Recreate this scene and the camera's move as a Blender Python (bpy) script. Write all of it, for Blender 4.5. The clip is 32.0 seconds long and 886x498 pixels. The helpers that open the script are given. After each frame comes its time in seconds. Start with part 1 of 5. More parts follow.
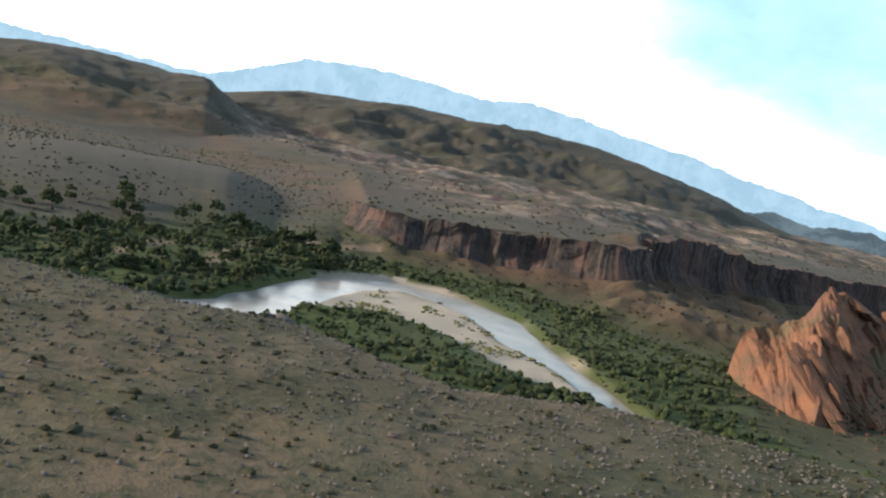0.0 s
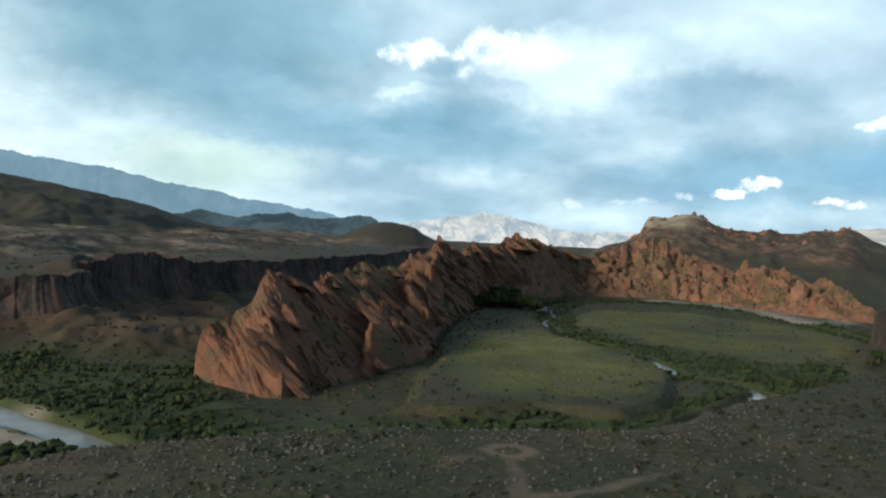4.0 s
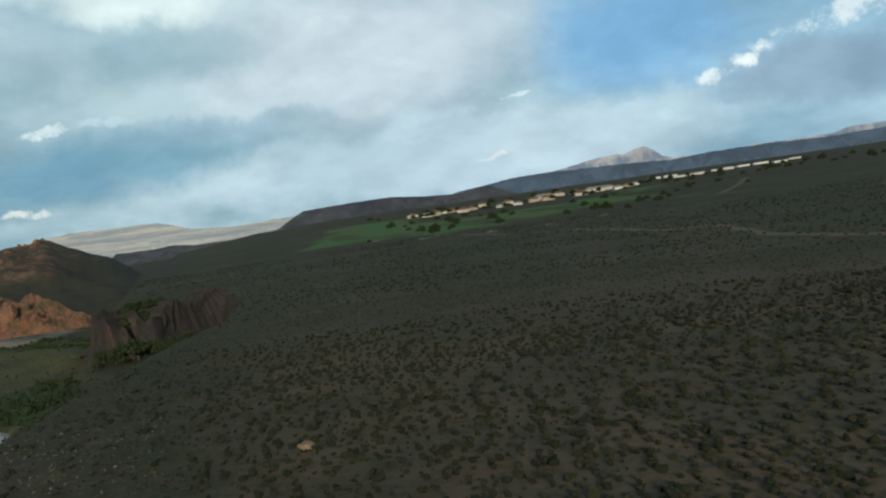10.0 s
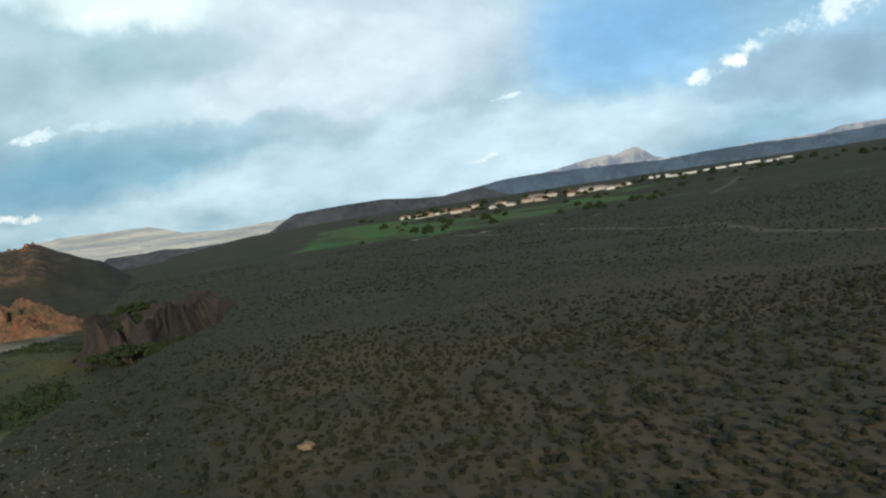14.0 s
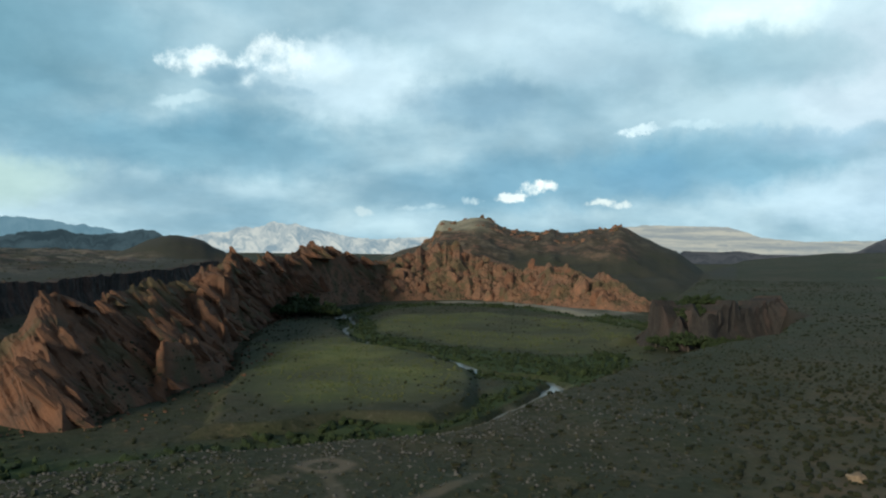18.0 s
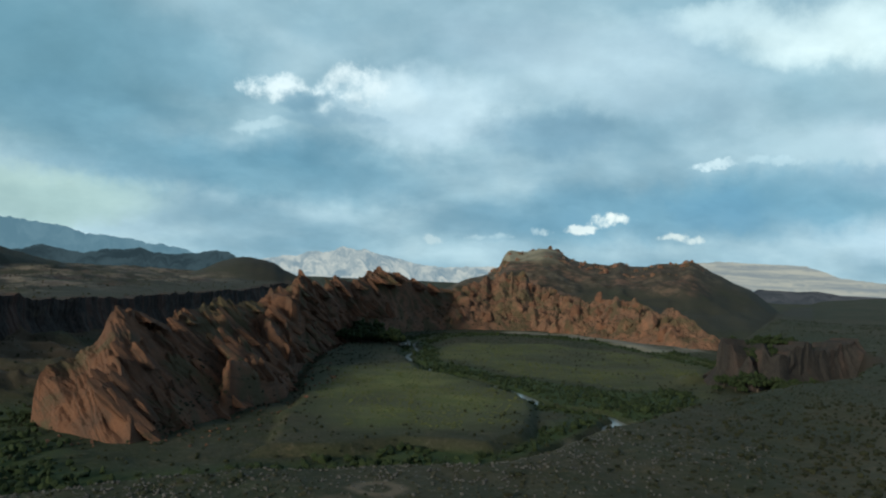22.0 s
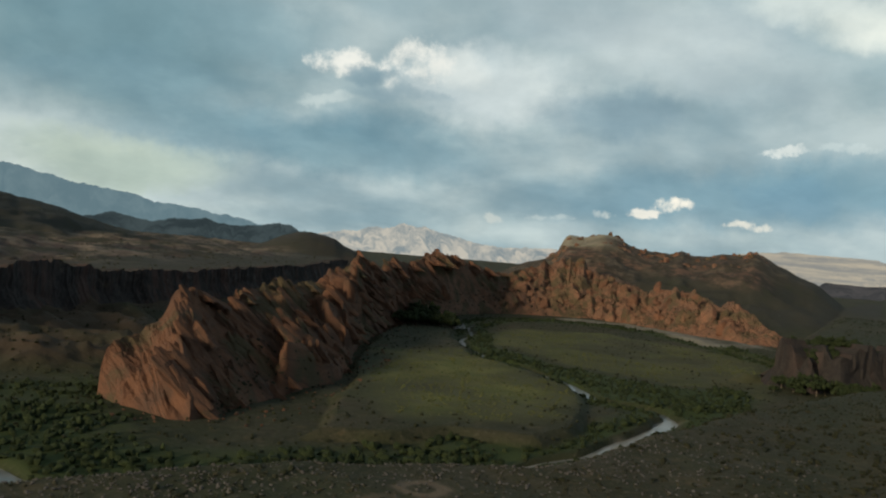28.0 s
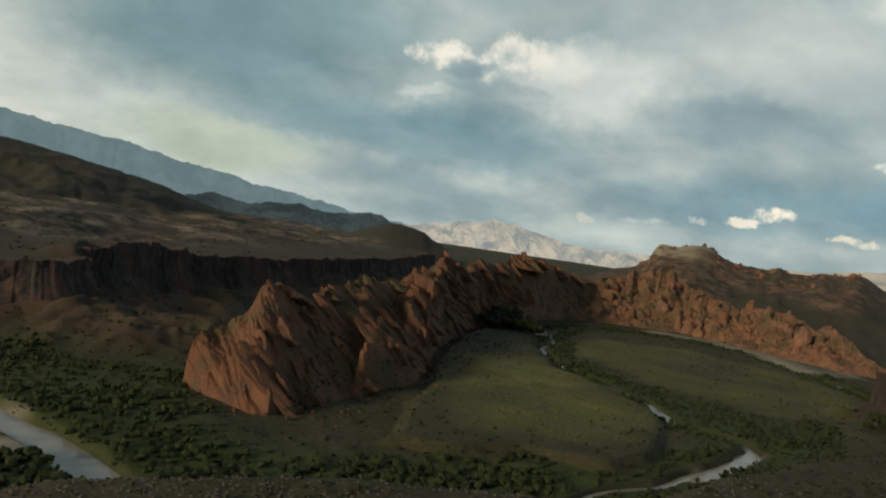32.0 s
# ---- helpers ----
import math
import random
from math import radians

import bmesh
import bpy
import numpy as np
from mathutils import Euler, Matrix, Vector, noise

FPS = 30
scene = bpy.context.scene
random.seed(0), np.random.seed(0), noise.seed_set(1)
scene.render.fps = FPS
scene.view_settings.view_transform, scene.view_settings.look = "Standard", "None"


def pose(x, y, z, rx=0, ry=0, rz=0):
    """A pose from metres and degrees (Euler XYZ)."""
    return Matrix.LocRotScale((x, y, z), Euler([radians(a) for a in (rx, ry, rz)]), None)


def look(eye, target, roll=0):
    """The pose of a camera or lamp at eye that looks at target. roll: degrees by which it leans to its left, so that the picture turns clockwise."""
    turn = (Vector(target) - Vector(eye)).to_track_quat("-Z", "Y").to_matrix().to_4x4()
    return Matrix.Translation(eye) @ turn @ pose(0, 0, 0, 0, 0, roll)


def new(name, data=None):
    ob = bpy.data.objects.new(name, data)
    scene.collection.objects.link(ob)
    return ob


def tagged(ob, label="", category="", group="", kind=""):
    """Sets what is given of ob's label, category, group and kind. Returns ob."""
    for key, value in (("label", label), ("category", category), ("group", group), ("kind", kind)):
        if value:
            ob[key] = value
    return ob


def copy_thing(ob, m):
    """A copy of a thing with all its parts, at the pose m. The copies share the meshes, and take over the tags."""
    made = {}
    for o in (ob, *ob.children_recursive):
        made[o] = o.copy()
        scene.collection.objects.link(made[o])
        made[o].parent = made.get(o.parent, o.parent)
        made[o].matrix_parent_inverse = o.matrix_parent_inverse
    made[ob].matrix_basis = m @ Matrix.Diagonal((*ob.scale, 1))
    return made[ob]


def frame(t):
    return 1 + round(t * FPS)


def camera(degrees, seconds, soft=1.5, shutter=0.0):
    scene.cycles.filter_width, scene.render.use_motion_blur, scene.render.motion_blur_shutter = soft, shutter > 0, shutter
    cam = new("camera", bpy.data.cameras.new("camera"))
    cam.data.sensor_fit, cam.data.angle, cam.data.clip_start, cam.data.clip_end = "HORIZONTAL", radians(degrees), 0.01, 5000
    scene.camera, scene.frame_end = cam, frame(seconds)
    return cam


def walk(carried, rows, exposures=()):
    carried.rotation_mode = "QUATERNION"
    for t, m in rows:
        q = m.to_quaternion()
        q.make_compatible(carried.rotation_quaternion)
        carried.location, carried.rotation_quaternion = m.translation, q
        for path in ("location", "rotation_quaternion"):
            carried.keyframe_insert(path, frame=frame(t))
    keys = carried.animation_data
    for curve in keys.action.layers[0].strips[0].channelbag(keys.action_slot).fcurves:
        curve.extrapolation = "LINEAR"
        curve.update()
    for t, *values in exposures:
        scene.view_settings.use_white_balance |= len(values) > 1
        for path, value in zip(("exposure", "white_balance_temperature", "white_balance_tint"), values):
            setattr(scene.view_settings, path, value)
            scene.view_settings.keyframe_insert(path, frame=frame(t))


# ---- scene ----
FOV = 55.2


# ---- camera ----
cam = camera(FOV, 32.0, soft=2.2)
PATH = [
    (0.0, 1.56, -2.58, 65.22, 82.966, -12.961, 48.729),
    (0.5, 1.22, -2.67, 65.17, 86.902, -9.009, 37.691),
    (1.0, 1.18, -2.76, 65.19, 87.195, -7.852, 38.582),
    (1.5, 1.73, -3.15, 65.44, 86.691, -9.465, 36.677),
    (2.0, 2.42, -3.89, 65.88, 86.725, -6.890, 25.479),
    (2.5, 2.61, -4.69, 66.24, 86.917, -4.573, 17.741),
    (3.0, 2.38, -5.25, 66.40, 86.826, -5.634, 12.405),
    (3.5, 2.06, -5.44, 66.38, 88.180, -2.757, 10.986),
    (5.5, 0.15, 0.12, 66.11, 89.168, -5.014, 9.647),
    (6.0, 0.12, 0.24, 66.20, 90.807, -4.624, 5.991),
    (6.5, 0.01, 0.25, 66.36, 89.780, -3.476, -0.201),
    (7.0, -0.16, -0.33, 66.80, 90.547, -3.469, -4.403),
    (7.5, -0.46, -1.66, 67.55, 90.057, -2.510, -9.654),
    (8.0, -1.01, -3.23, 68.24, 90.575, -1.067, -16.502),
    (8.5, -1.71, -4.61, 68.75, 89.608, 1.783, -24.849),
    (9.0, -2.03, -5.03, 69.18, 88.498, 6.061, -30.513),
    (9.5, -1.83, -3.63, 69.16, 86.726, 7.030, -37.804),
    (10.0, -1.61, -1.42, 68.75, 86.849, 8.125, -40.166),
    (10.5, -1.76, -0.33, 68.43, 86.164, 8.362, -39.631),
    (11.0, -1.96, -0.17, 68.19, 86.300, 8.346, -39.483),
    (11.5, -1.98, 0.26, 67.90, 85.560, 6.814, -40.264),
    (12.0, -1.89, 1.11, 67.68, 84.617, 6.520, -40.566),
    (12.5, -1.66, 2.07, 67.56, 84.945, 6.991, -40.744),
    (13.0, -1.30, 2.64, 67.55, 86.058, 7.282, -40.605),
    (13.5, -0.96, 2.60, 67.54, 86.963, 8.205, -40.443),
    (15.5, -0.86, 4.11, 66.43, 86.669, 8.993, -41.242),
    (16.0, -2.17, 3.69, 66.24, 86.850, 9.000, -39.725),
    (16.5, -3.18, 2.98, 65.89, 87.229, 8.093, -30.047),
    (17.0, -3.14, 2.26, 65.63, 87.525, 4.782, -18.618),
    (17.5, -2.45, 1.85, 65.48, 88.578, 1.382, -10.340),
    (18.0, -1.67, 1.60, 65.27, 89.659, -0.749, -2.984),
    (18.5, -0.98, 1.28, 65.02, 90.054, -2.568, 0.578),
    (19.0, -0.59, 1.14, 64.85, 90.436, -4.691, -0.036),
    (19.5, -0.47, 1.18, 64.87, 91.455, -2.892, 0.051),
    (20.0, -0.40, 1.06, 64.93, 91.305, -1.296, 0.405),
    (20.5, -0.31, 0.79, 64.96, 90.832, -2.696, 0.280),
    (21.0, -0.22, 0.57, 64.97, 91.166, -2.438, 0.845),
    (21.5, -0.17, 0.45, 64.98, 91.728, -1.890, 1.515),
    (22.0, -0.11, 0.27, 65.02, 91.497, -2.606, 1.596),
    (22.5, 0.00, 0.00, 65.00, 90.321, -2.396, 1.867),
    (23.0, 0.08, -0.23, 64.97, 91.129, -3.659, 1.484),
    (23.5, 0.05, -0.40, 65.02, 90.411, -2.199, 2.436),
    (24.0, 0.07, -0.59, 65.12, 90.743, -2.407, 2.758),
    (24.5, 0.20, -0.95, 65.24, 91.082, -2.203, 2.522),
    (25.0, 0.28, -1.44, 65.39, 91.043, -4.401, 2.832),
    (25.5, 0.16, -1.90, 65.72, 88.882, -3.324, 2.744),
    (26.0, -0.01, -2.13, 66.17, 87.968, -1.853, 4.145),
    (26.5, -0.10, -2.15, 66.50, 88.644, -3.147, 7.689),
    (28.5, 1.21, -1.78, 71.69, 89.803, -6.131, 4.091),
    (29.0, 1.08, -1.07, 72.35, 89.161, -9.816, 5.455),
    (29.5, 1.22, -0.24, 73.16, 92.555, -0.160, 10.053),
    (30.0, 1.26, 0.11, 74.08, 93.715, 2.601, 8.618),
    (30.5, 0.85, 0.43, 75.36, 89.143, -7.611, 10.230),
    (31.0, 0.82, 0.82, 76.42, 91.871, -5.909, 13.607),
    (31.5, 1.35, 0.53, 76.89, 92.739, -1.524, 12.599),
    (32.0, 1.71, -0.24, 77.13, 88.703, -8.235, 11.669),
]
EXPOSURES = [(0.0, 1.45, 6500, 14), (0.5, 0.95, 6450, 12), (1.0, 0.5, 6600, 11), (2.0, 0.3, 6300, 8), (3.5, 0.35, 6150, 5), (6.0, 0.1, 6070, 0.5), (7.0, -0.2, 5770, -4.5), (8.0, -0.25, 5870, -2.5), (9.5, -0.25, 6120, -0.5), (13.5, 0.0, 6170, 0.5), (16.0, 0.05, 6270, 2.5), (17.0, 0.05, 5820, -3.5), (18.0, 0.0, 5920, -2.5), (19.0, -0.2, 5820, -4.5), 
             (22.5, -0.2, 5770, -4.5), (26.5, -0.35, 5770, -4.5), (28.5, -0.3, 7300, 7), (30.0, -0.25, 7500, 7), (31.0, 0.15, 7600, 12), (32.0, -0.35, 7600, 7)]

walk(cam, [(t, pose(*r)) for t, *r in PATH], EXPOSURES)


# ---- sky and sun ----
SUN_AZ, SUN_EL = -148.0, 14.0        # clockwise from +y, degrees
def way(az, el=0.0):
    a, e = radians(az), radians(el)
    return Vector((math.sin(a) * math.cos(e), math.cos(a) * math.cos(e), math.sin(e)))


def srgb(*c):
    return tuple((v / 255 / 12.92) if v < 11 else ((v / 255 + 0.055) / 1.055) ** 2.4 for v in c)


def at(az, d, z=0.0):
    return (d * math.sin(radians(az)), d * math.cos(radians(az)), z)


class Nodes:
    """A small node writer: every method returns an output socket."""

    def __init__(self, tree):
        self.tree = tree
        tree.nodes.clear()

    def add(self, kind):
        return self.tree.nodes.new(kind)

    def put(self, socket, value):
        if isinstance(value, bpy.types.NodeSocket):
            self.tree.links.new(value, socket)
        elif value is not None:
            if socket.type == "RGBA" and len(value) == 3:
                value = (*value, 1.0)
            socket.default_value = value

    def math(self, op, a, b=None, c=None, clamp=False):
        n = self.add("ShaderNodeMath")
        n.operation, n.use_clamp = op, clamp
        for s, v in zip(n.inputs, (a, b, c)):
            self.put(s, v)
        return n.outputs[0]

    def vmath(self, op, a, b=None):
        n = self.add("ShaderNodeVectorMath")
        n.operation = op
        for s, v in zip(n.inputs, (a, b)):
            self.put(s, v)
        return n.outputs[1] if op in ("LENGTH", "DOT_PRODUCT") else n.outputs[0]

    def mix(self, f, a, b):
        n = self.add("ShaderNodeMix")
        n.data_type = "RGBA"
        self.put(n.inputs[0], f), self.put(n.inputs[6], a), self.put(n.inputs[7], b)
        return n.outputs[2]

    def ramp(self, f, lo, hi):
        n = self.add("ShaderNodeMapRange")
        n.interpolation_type = "SMOOTHSTEP"
        self.put(n.inputs[0], f)
        n.inputs[1].default_value, n.inputs[2].default_value = lo, hi
        return n.outputs[0]

    def noise(self, vec, scale, detail=4.0, rough=0.55, distort=0.0, out=0):
        n = self.add("ShaderNodeTexNoise")
        self.put(n.inputs["Vector"], vec)
        n.inputs["Scale"].default_value, n.inputs["Detail"].default_value = scale, detail
        n.inputs["Roughness"].default_value, n.inputs["Distortion"].default_value = rough, distort
        return n.outputs[out]

    def attr(self, name):
        n = self.add("ShaderNodeAttribute")
        n.attribute_name = name
        return n.outputs["Fac"]


def build_sky():
    world = bpy.data.worlds.new("sky")
    scene.world = world
    world.use_nodes = True
    k = Nodes(world.node_tree)
    d = k.add("ShaderNodeTexCoord").outputs["Generated"]
    sep = k.add("ShaderNodeSeparateXYZ")
    k.put(sep.inputs[0], d)
    x, y, z = sep.outputs
    az = k.math("MULTIPLY", k.math("ARCTAN2", x, y), 57.2958)
    el = k.math("MULTIPLY", k.math("ARCSINE", z), 57.2958)
    # cloud deck: noise on a flat layer seen in perspective
    zz = k.math("ADD", k.math("MAXIMUM", z, 0.0), 0.34)
    comb = k.add("ShaderNodeCombineXYZ")
    k.put(comb.inputs[0], k.math("DIVIDE", x, zz)), k.put(comb.inputs[1], k.math("DIVIDE", y, zz))
    deck = comb.outputs[0]
    flat = k.vmath("MULTIPLY", d, (1.0, 1.0, 2.1))
    big = k.noise(deck, 1.7, 6.0, 0.52, 0.15)
    fine = k.noise(k.vmath("ADD", deck, flat), 4.2, 8.0, 0.55, 0.1)
    wob, wob2 = k.noise(d, 8.0, 6.0, 0.62), k.noise(k.vmath("ADD", d, (3.1, 7.7, 1.3)), 10.0, 6.0, 0.62)
    azw = k.math("ADD", az, k.math("MULTIPLY", k.math("SUBTRACT", wob, 0.5), 8.0))
    elw = k.math("ADD", el, k.math("MULTIPLY", k.math("SUBTRACT", wob2, 0.5), 4.5))

    azs = k.math("ADD", az, k.math("MULTIPLY", k.math("SUBTRACT", wob, 0.5), 5.0))
    els = k.math("ADD", el, k.math("MULTIPLY", k.math("SUBTRACT", wob2, 0.5), 2.6))

    rag = k.noise(d, 30.0, 7.0, 0.68)

    def blob(a, e, sa, se, lo, warp):
        aa, ee = (azw, elw) if warp == 1 else (azs, els)
        p = k.math("DIVIDE", k.math("SUBTRACT", aa, a), sa)
        q = k.math("DIVIDE", k.math("SUBTRACT", ee, e), se)
        r = k.math("ADD", k.math("MULTIPLY", p, p), k.math("MULTIPLY", q, q))
        if warp == 2:
            r = k.math("ADD", r, k.math("MULTIPLY", k.math("SUBTRACT", rag, 0.5), 5.0))
        return k.math("SUBTRACT", 1.0, k.ramp(r, lo, 1.0))

    air = k.add("ShaderNodeTexSky")
    air.sky_type, air.sun_disc = "NISHITA", False
    air.sun_elevation, air.sun_rotation = radians(SUN_EL), radians(SUN_AZ)
    blue = k.vmath("MULTIPLY", air.outputs[0], (0.10, 0.11, 0.12))
    grey = k.mix(k.ramp(big, 0.34, 0.66), srgb(150, 177, 192), srgb(190, 207, 216))
    gap = k.ramp(k.math("ADD", az, k.math("MULTIPLY", k.math("SUBTRACT", big, 0.5), 50.0)), 42.0, 60.0)
    sky = k.mix(k.math("MULTIPLY", gap, 0.55), grey, k.mix(0.75, blue, srgb(140, 186, 228)))
    west = k.math("SUBTRACT", 1.0, k.ramp(k.math("ADD", azw, k.math("MULTIPLY", el, 1.5)), -46.0, -8.0))
    west = k.math("MULTIPLY", west, k.math("SUBTRACT", 1.0, k.ramp(el, 13.0, 21.0)))
    sky = k.mix(k.math("MULTIPLY", west, 0.95), sky, (0.80, 0.87, 0.88))
    for a, e, sa, se, c, f, lo, warp in (*DULL_BANKS, *WEST_VEIL, *RIGHT_BANKS, *MIDDLE_BREAK, *EAST_HEAP, *LOW_PUFFS):
        c = srgb(*c)
        sky = k.mix(k.math("MULTIPLY", blob(a, e, sa, se, lo, warp), f), sky, c)
    # fine billows on everything
    lit = k.ramp(fine, 0.32, 0.70)
    sky = k.vmath("MULTIPLY", sky, k.mix(lit, (0.99, 1.0, 1.0), (1.17, 1.16, 1.15)))
    sky = k.vmath("MULTIPLY", sky, k.mix(k.ramp(big, 0.36, 0.64), (0.98, 0.99, 1.0), (1.12, 1.11, 1.10)))
    edge = k.ramp(k.noise(k.vmath("ADD", deck, (5.2, 1.7, 0.0)), 2.3, 9.0, 0.6, 0.1), 0.47, 0.60)
    sky = k.vmath("MULTIPLY", sky, k.mix(edge, (0.96, 0.97, 0.98), (1.06, 1.05, 1.04)))
    # sky out of view overhead and behind is darkened to dim the ground
    top = k.ramp(el, 21.0, 42.0)
    sky = k.mix(k.math("MULTIPLY", top, 0.93), sky, (0.075, 0.095, 0.115))
    behind = k.math("SUBTRACT", 1.0, k.ramp(y, -0.5, 0.1))
    sky = k.mix(k.math("MULTIPLY", behind, 0.8), sky, (0.13, 0.145, 0.16))
    bg = k.add("ShaderNodeBackground")
    k.put(bg.inputs[0], sky)
    bg.inputs[1].default_value = 1.0
    k.put(k.add("ShaderNodeOutputWorld").inputs[0], bg.outputs[0])


# breaks, banks and puffs in the deck: azimuth, elevation, half widths, colour, strength, softness, raggedness
DULL_BANKS = [
    (-28, 12, 15, 8.5, (102, 142, 160), 0.85, 0.0, 1), (-14, 6.0, 17, 2.8, (110, 152, 174), 0.75, 0.0, 1),
    (-27, 3.6, 9, 2.2, (182, 200, 192), 0.75, 0.0, 1), (12, 4.2, 17, 2.6, (126, 164, 186), 0.8, 0.0, 1),
    (22, 5.6, 11, 2.2, (128, 168, 190), 0.75, 0.0, 1), (12, 12.4, 6, 2.6, (178, 199, 212), 0.5, 0.0, 1),
    (-18, 13, 7, 3.0, (140, 172, 188), 0.6, 0.0, 1), (2, 15.5, 6, 2.4, (176, 194, 207), 0.5, 0.0, 1),
    (-12, 16.5, 8, 2.2, (158, 184, 198), 0.6, 0.0, 1),
]
MIDDLE_BREAK = [
    (-3.4, 10.8, 7.5, 3.4, (220, 232, 240), 0.85, 0.0, 1), (-5.6, 11.8, 3.4, 1.8, (240, 247, 250), 0.7, 0.0, 1),
    (-12.9, 11.4, 3.4, 0.95, (254, 255, 255), 0.95, -0.5, 2), (-8.3, 11.9, 2.4, 1.8, (254, 255, 255), 0.95, -0.5, 2),
    (-10.9, 10.5, 2.4, 1.0, (138, 166, 184), 0.9, 0.1, 1), (-14.8, 8.9, 3.0, 0.5, (204, 220, 228), 0.7, 0.0, 1),
    (5.2, 9.4, 6.6, 2.1, (134, 163, 182), 0.8, 0.0, 1), (-9.2, 9.3, 4.5, 0.7, (146, 174, 192), 0.6, 0.0, 1),
]
LOW_PUFFS = [
    (9.5, 3.65, 1.35, 0.55, (255, 252, 246), 1.0, -0.3, 2), (7.7, 3.2, 1.2, 0.32, (248, 246, 242), 0.95, 0.0, 2),
    (12.9, 2.8, 1.2, 0.32, (240, 240, 236), 0.95, 0.0, 2), (14.5, 2.55, 0.9, 0.34, (234, 236, 234), 0.95, 0.0, 2),
    (4.7, 3.1, 1.1, 0.40, (216, 226, 230), 0.85, 0.0, 2), (1.3, 2.7, 1.8, 0.26, (196, 212, 220), 0.8, 0.0, 2),
    (-2.7, 2.4, 0.8, 0.40, (206, 216, 220), 0.8, 0.0, 2), (16.0, 7.4, 1.4, 0.35, (232, 240, 244), 0.85, 0.0, 2),
    (19.4, 7.6, 2.0, 0.35, (204, 220, 228), 0.7, 0.0, 2),
]
RIGHT_BANKS = [
    (22.8, 15.4, 7.0, 2.6, (246, 253, 252), 0.95, -0.2, 1), (16.8, 16.6, 5.5, 1.8, (236, 246, 248), 0.8, -0.2, 1),
    (16.7, 11.4, 6, 2.6, (190, 208, 219), 0.6, 0.1, 1), (36, 10.5, 15, 6.0, (214, 222, 232), 0.9, 0.1, 1),
    (27.5, 6.8, 6.5, 1.2, (158, 184, 202), 0.8, 0.0, 1), (35.5, 5.0, 3.6, 0.5, (168, 194, 214), 0.6, 0.0, 1),
    (42, 3.0, 22, 3.6, (206, 221, 233), 0.9, 0.2, 1), (36, 20, 16, 6, (226, 236, 238), 0.7, 0.1, 1),
    (16, 4.4, 4.5, 1.8, (116, 160, 190), 0.35, 0.0, 1), (23.5, 11.6, 6.5, 2.6, (158, 184, 197), 0.75, 0.0, 1),
]
EAST_HEAP = [
    (54, 9, 10, 4.6, (138, 184, 228), 0.85, 0.0, 1), (65, 4.8, 8, 2.4, (150, 172, 194), 0.9, 0.2, 1),
    (58.3, 5.5, 1.5, 0.45, (240, 245, 247), 0.9, -0.3, 2), (60.3, 6.1, 1.3, 0.5, (250, 252, 253), 0.95, -0.3, 2),
    (62.0, 6.8, 1.2, 0.6, (250, 252, 253), 0.95, -0.3, 2), (63.6, 7.4, 1.4, 0.7, (250, 252, 253), 0.95, -0.3, 2),
    (67, 8.0, 2.4, 1.1, (236, 242, 247), 0.9, -0.2, 2), (45.5, 6.3, 0.8, 0.2, (232, 240, 246), 0.7, 0.0, 2),
    (44.0, 2.6, 1.2, 0.25, (236, 238, 240), 0.7, 0.0, 2),
]
WEST_VEIL = [
    (-57, 8.5, 3.2, 0.8, (190, 214, 222), 0.8, 0.1, 1), (-26, 9.0, 9, 2.2, (128, 162, 180), 0.6, 0.0, 1),
    (9, 14, 10, 4, (206, 220, 230), 0.55, 0.0, 1), (-21, 18.8, 5.5, 1.7, (84, 138, 182), 0.9, 0.2, 1), (-25, 21, 7, 2.4, (78, 132, 180), 0.9, 0.2, 1),
    (-5, 21.5, 4, 1.6, (78, 128, 176), 0.7, 0.1, 2), (-23.5, 17.3, 3.2, 1.0, (236, 240, 236), 0.8, -0.3, 1), (-14.5, 18.2, 3.4, 1.3, (228, 236, 236), 0.7, -0.2, 1),
    (-28, 18.0, 3.0, 1.2, (232, 238, 234), 0.7, 0.0, 2),
]
build_sky()
sun = new("sun", bpy.data.lights.new("sun", "SUN"))
sun.data.energy, sun.data.angle, sun.data.color = 3.1, radians(9), (1.0, 0.82, 0.62)
sun.matrix_world = look(way(SUN_AZ, SUN_EL) * 900, (0, 0, 0))

# ---- materials ----
def material(name):
    m = bpy.data.materials.new(name)
    m.use_nodes = True
    return m, Nodes(m.node_tree)


def finish(m, k, color, rough=0.9, bump=None, strength=0.5, distance=1.0, metal=0.0):
    b = k.add("ShaderNodeBsdfPrincipled")
    k.put(b.inputs["Base Color"], color), k.put(b.inputs["Roughness"], rough)
    b.inputs["Metallic"].default_value = metal
    b.inputs["Specular IOR Level"].default_value = 0.25
    if bump is not None:
        n = k.add("ShaderNodeBump")
        n.inputs["Strength"].default_value, n.inputs["Distance"].default_value = strength, distance
        k.put(n.inputs["Height"], bump)
        k.put(b.inputs["Normal"], n.outputs[0])
    k.put(k.add("ShaderNodeOutputMaterial").inputs[0], b.outputs[0])
    return m


def where(k):
    return k.add("ShaderNodeNewGeometry").outputs["Position"]


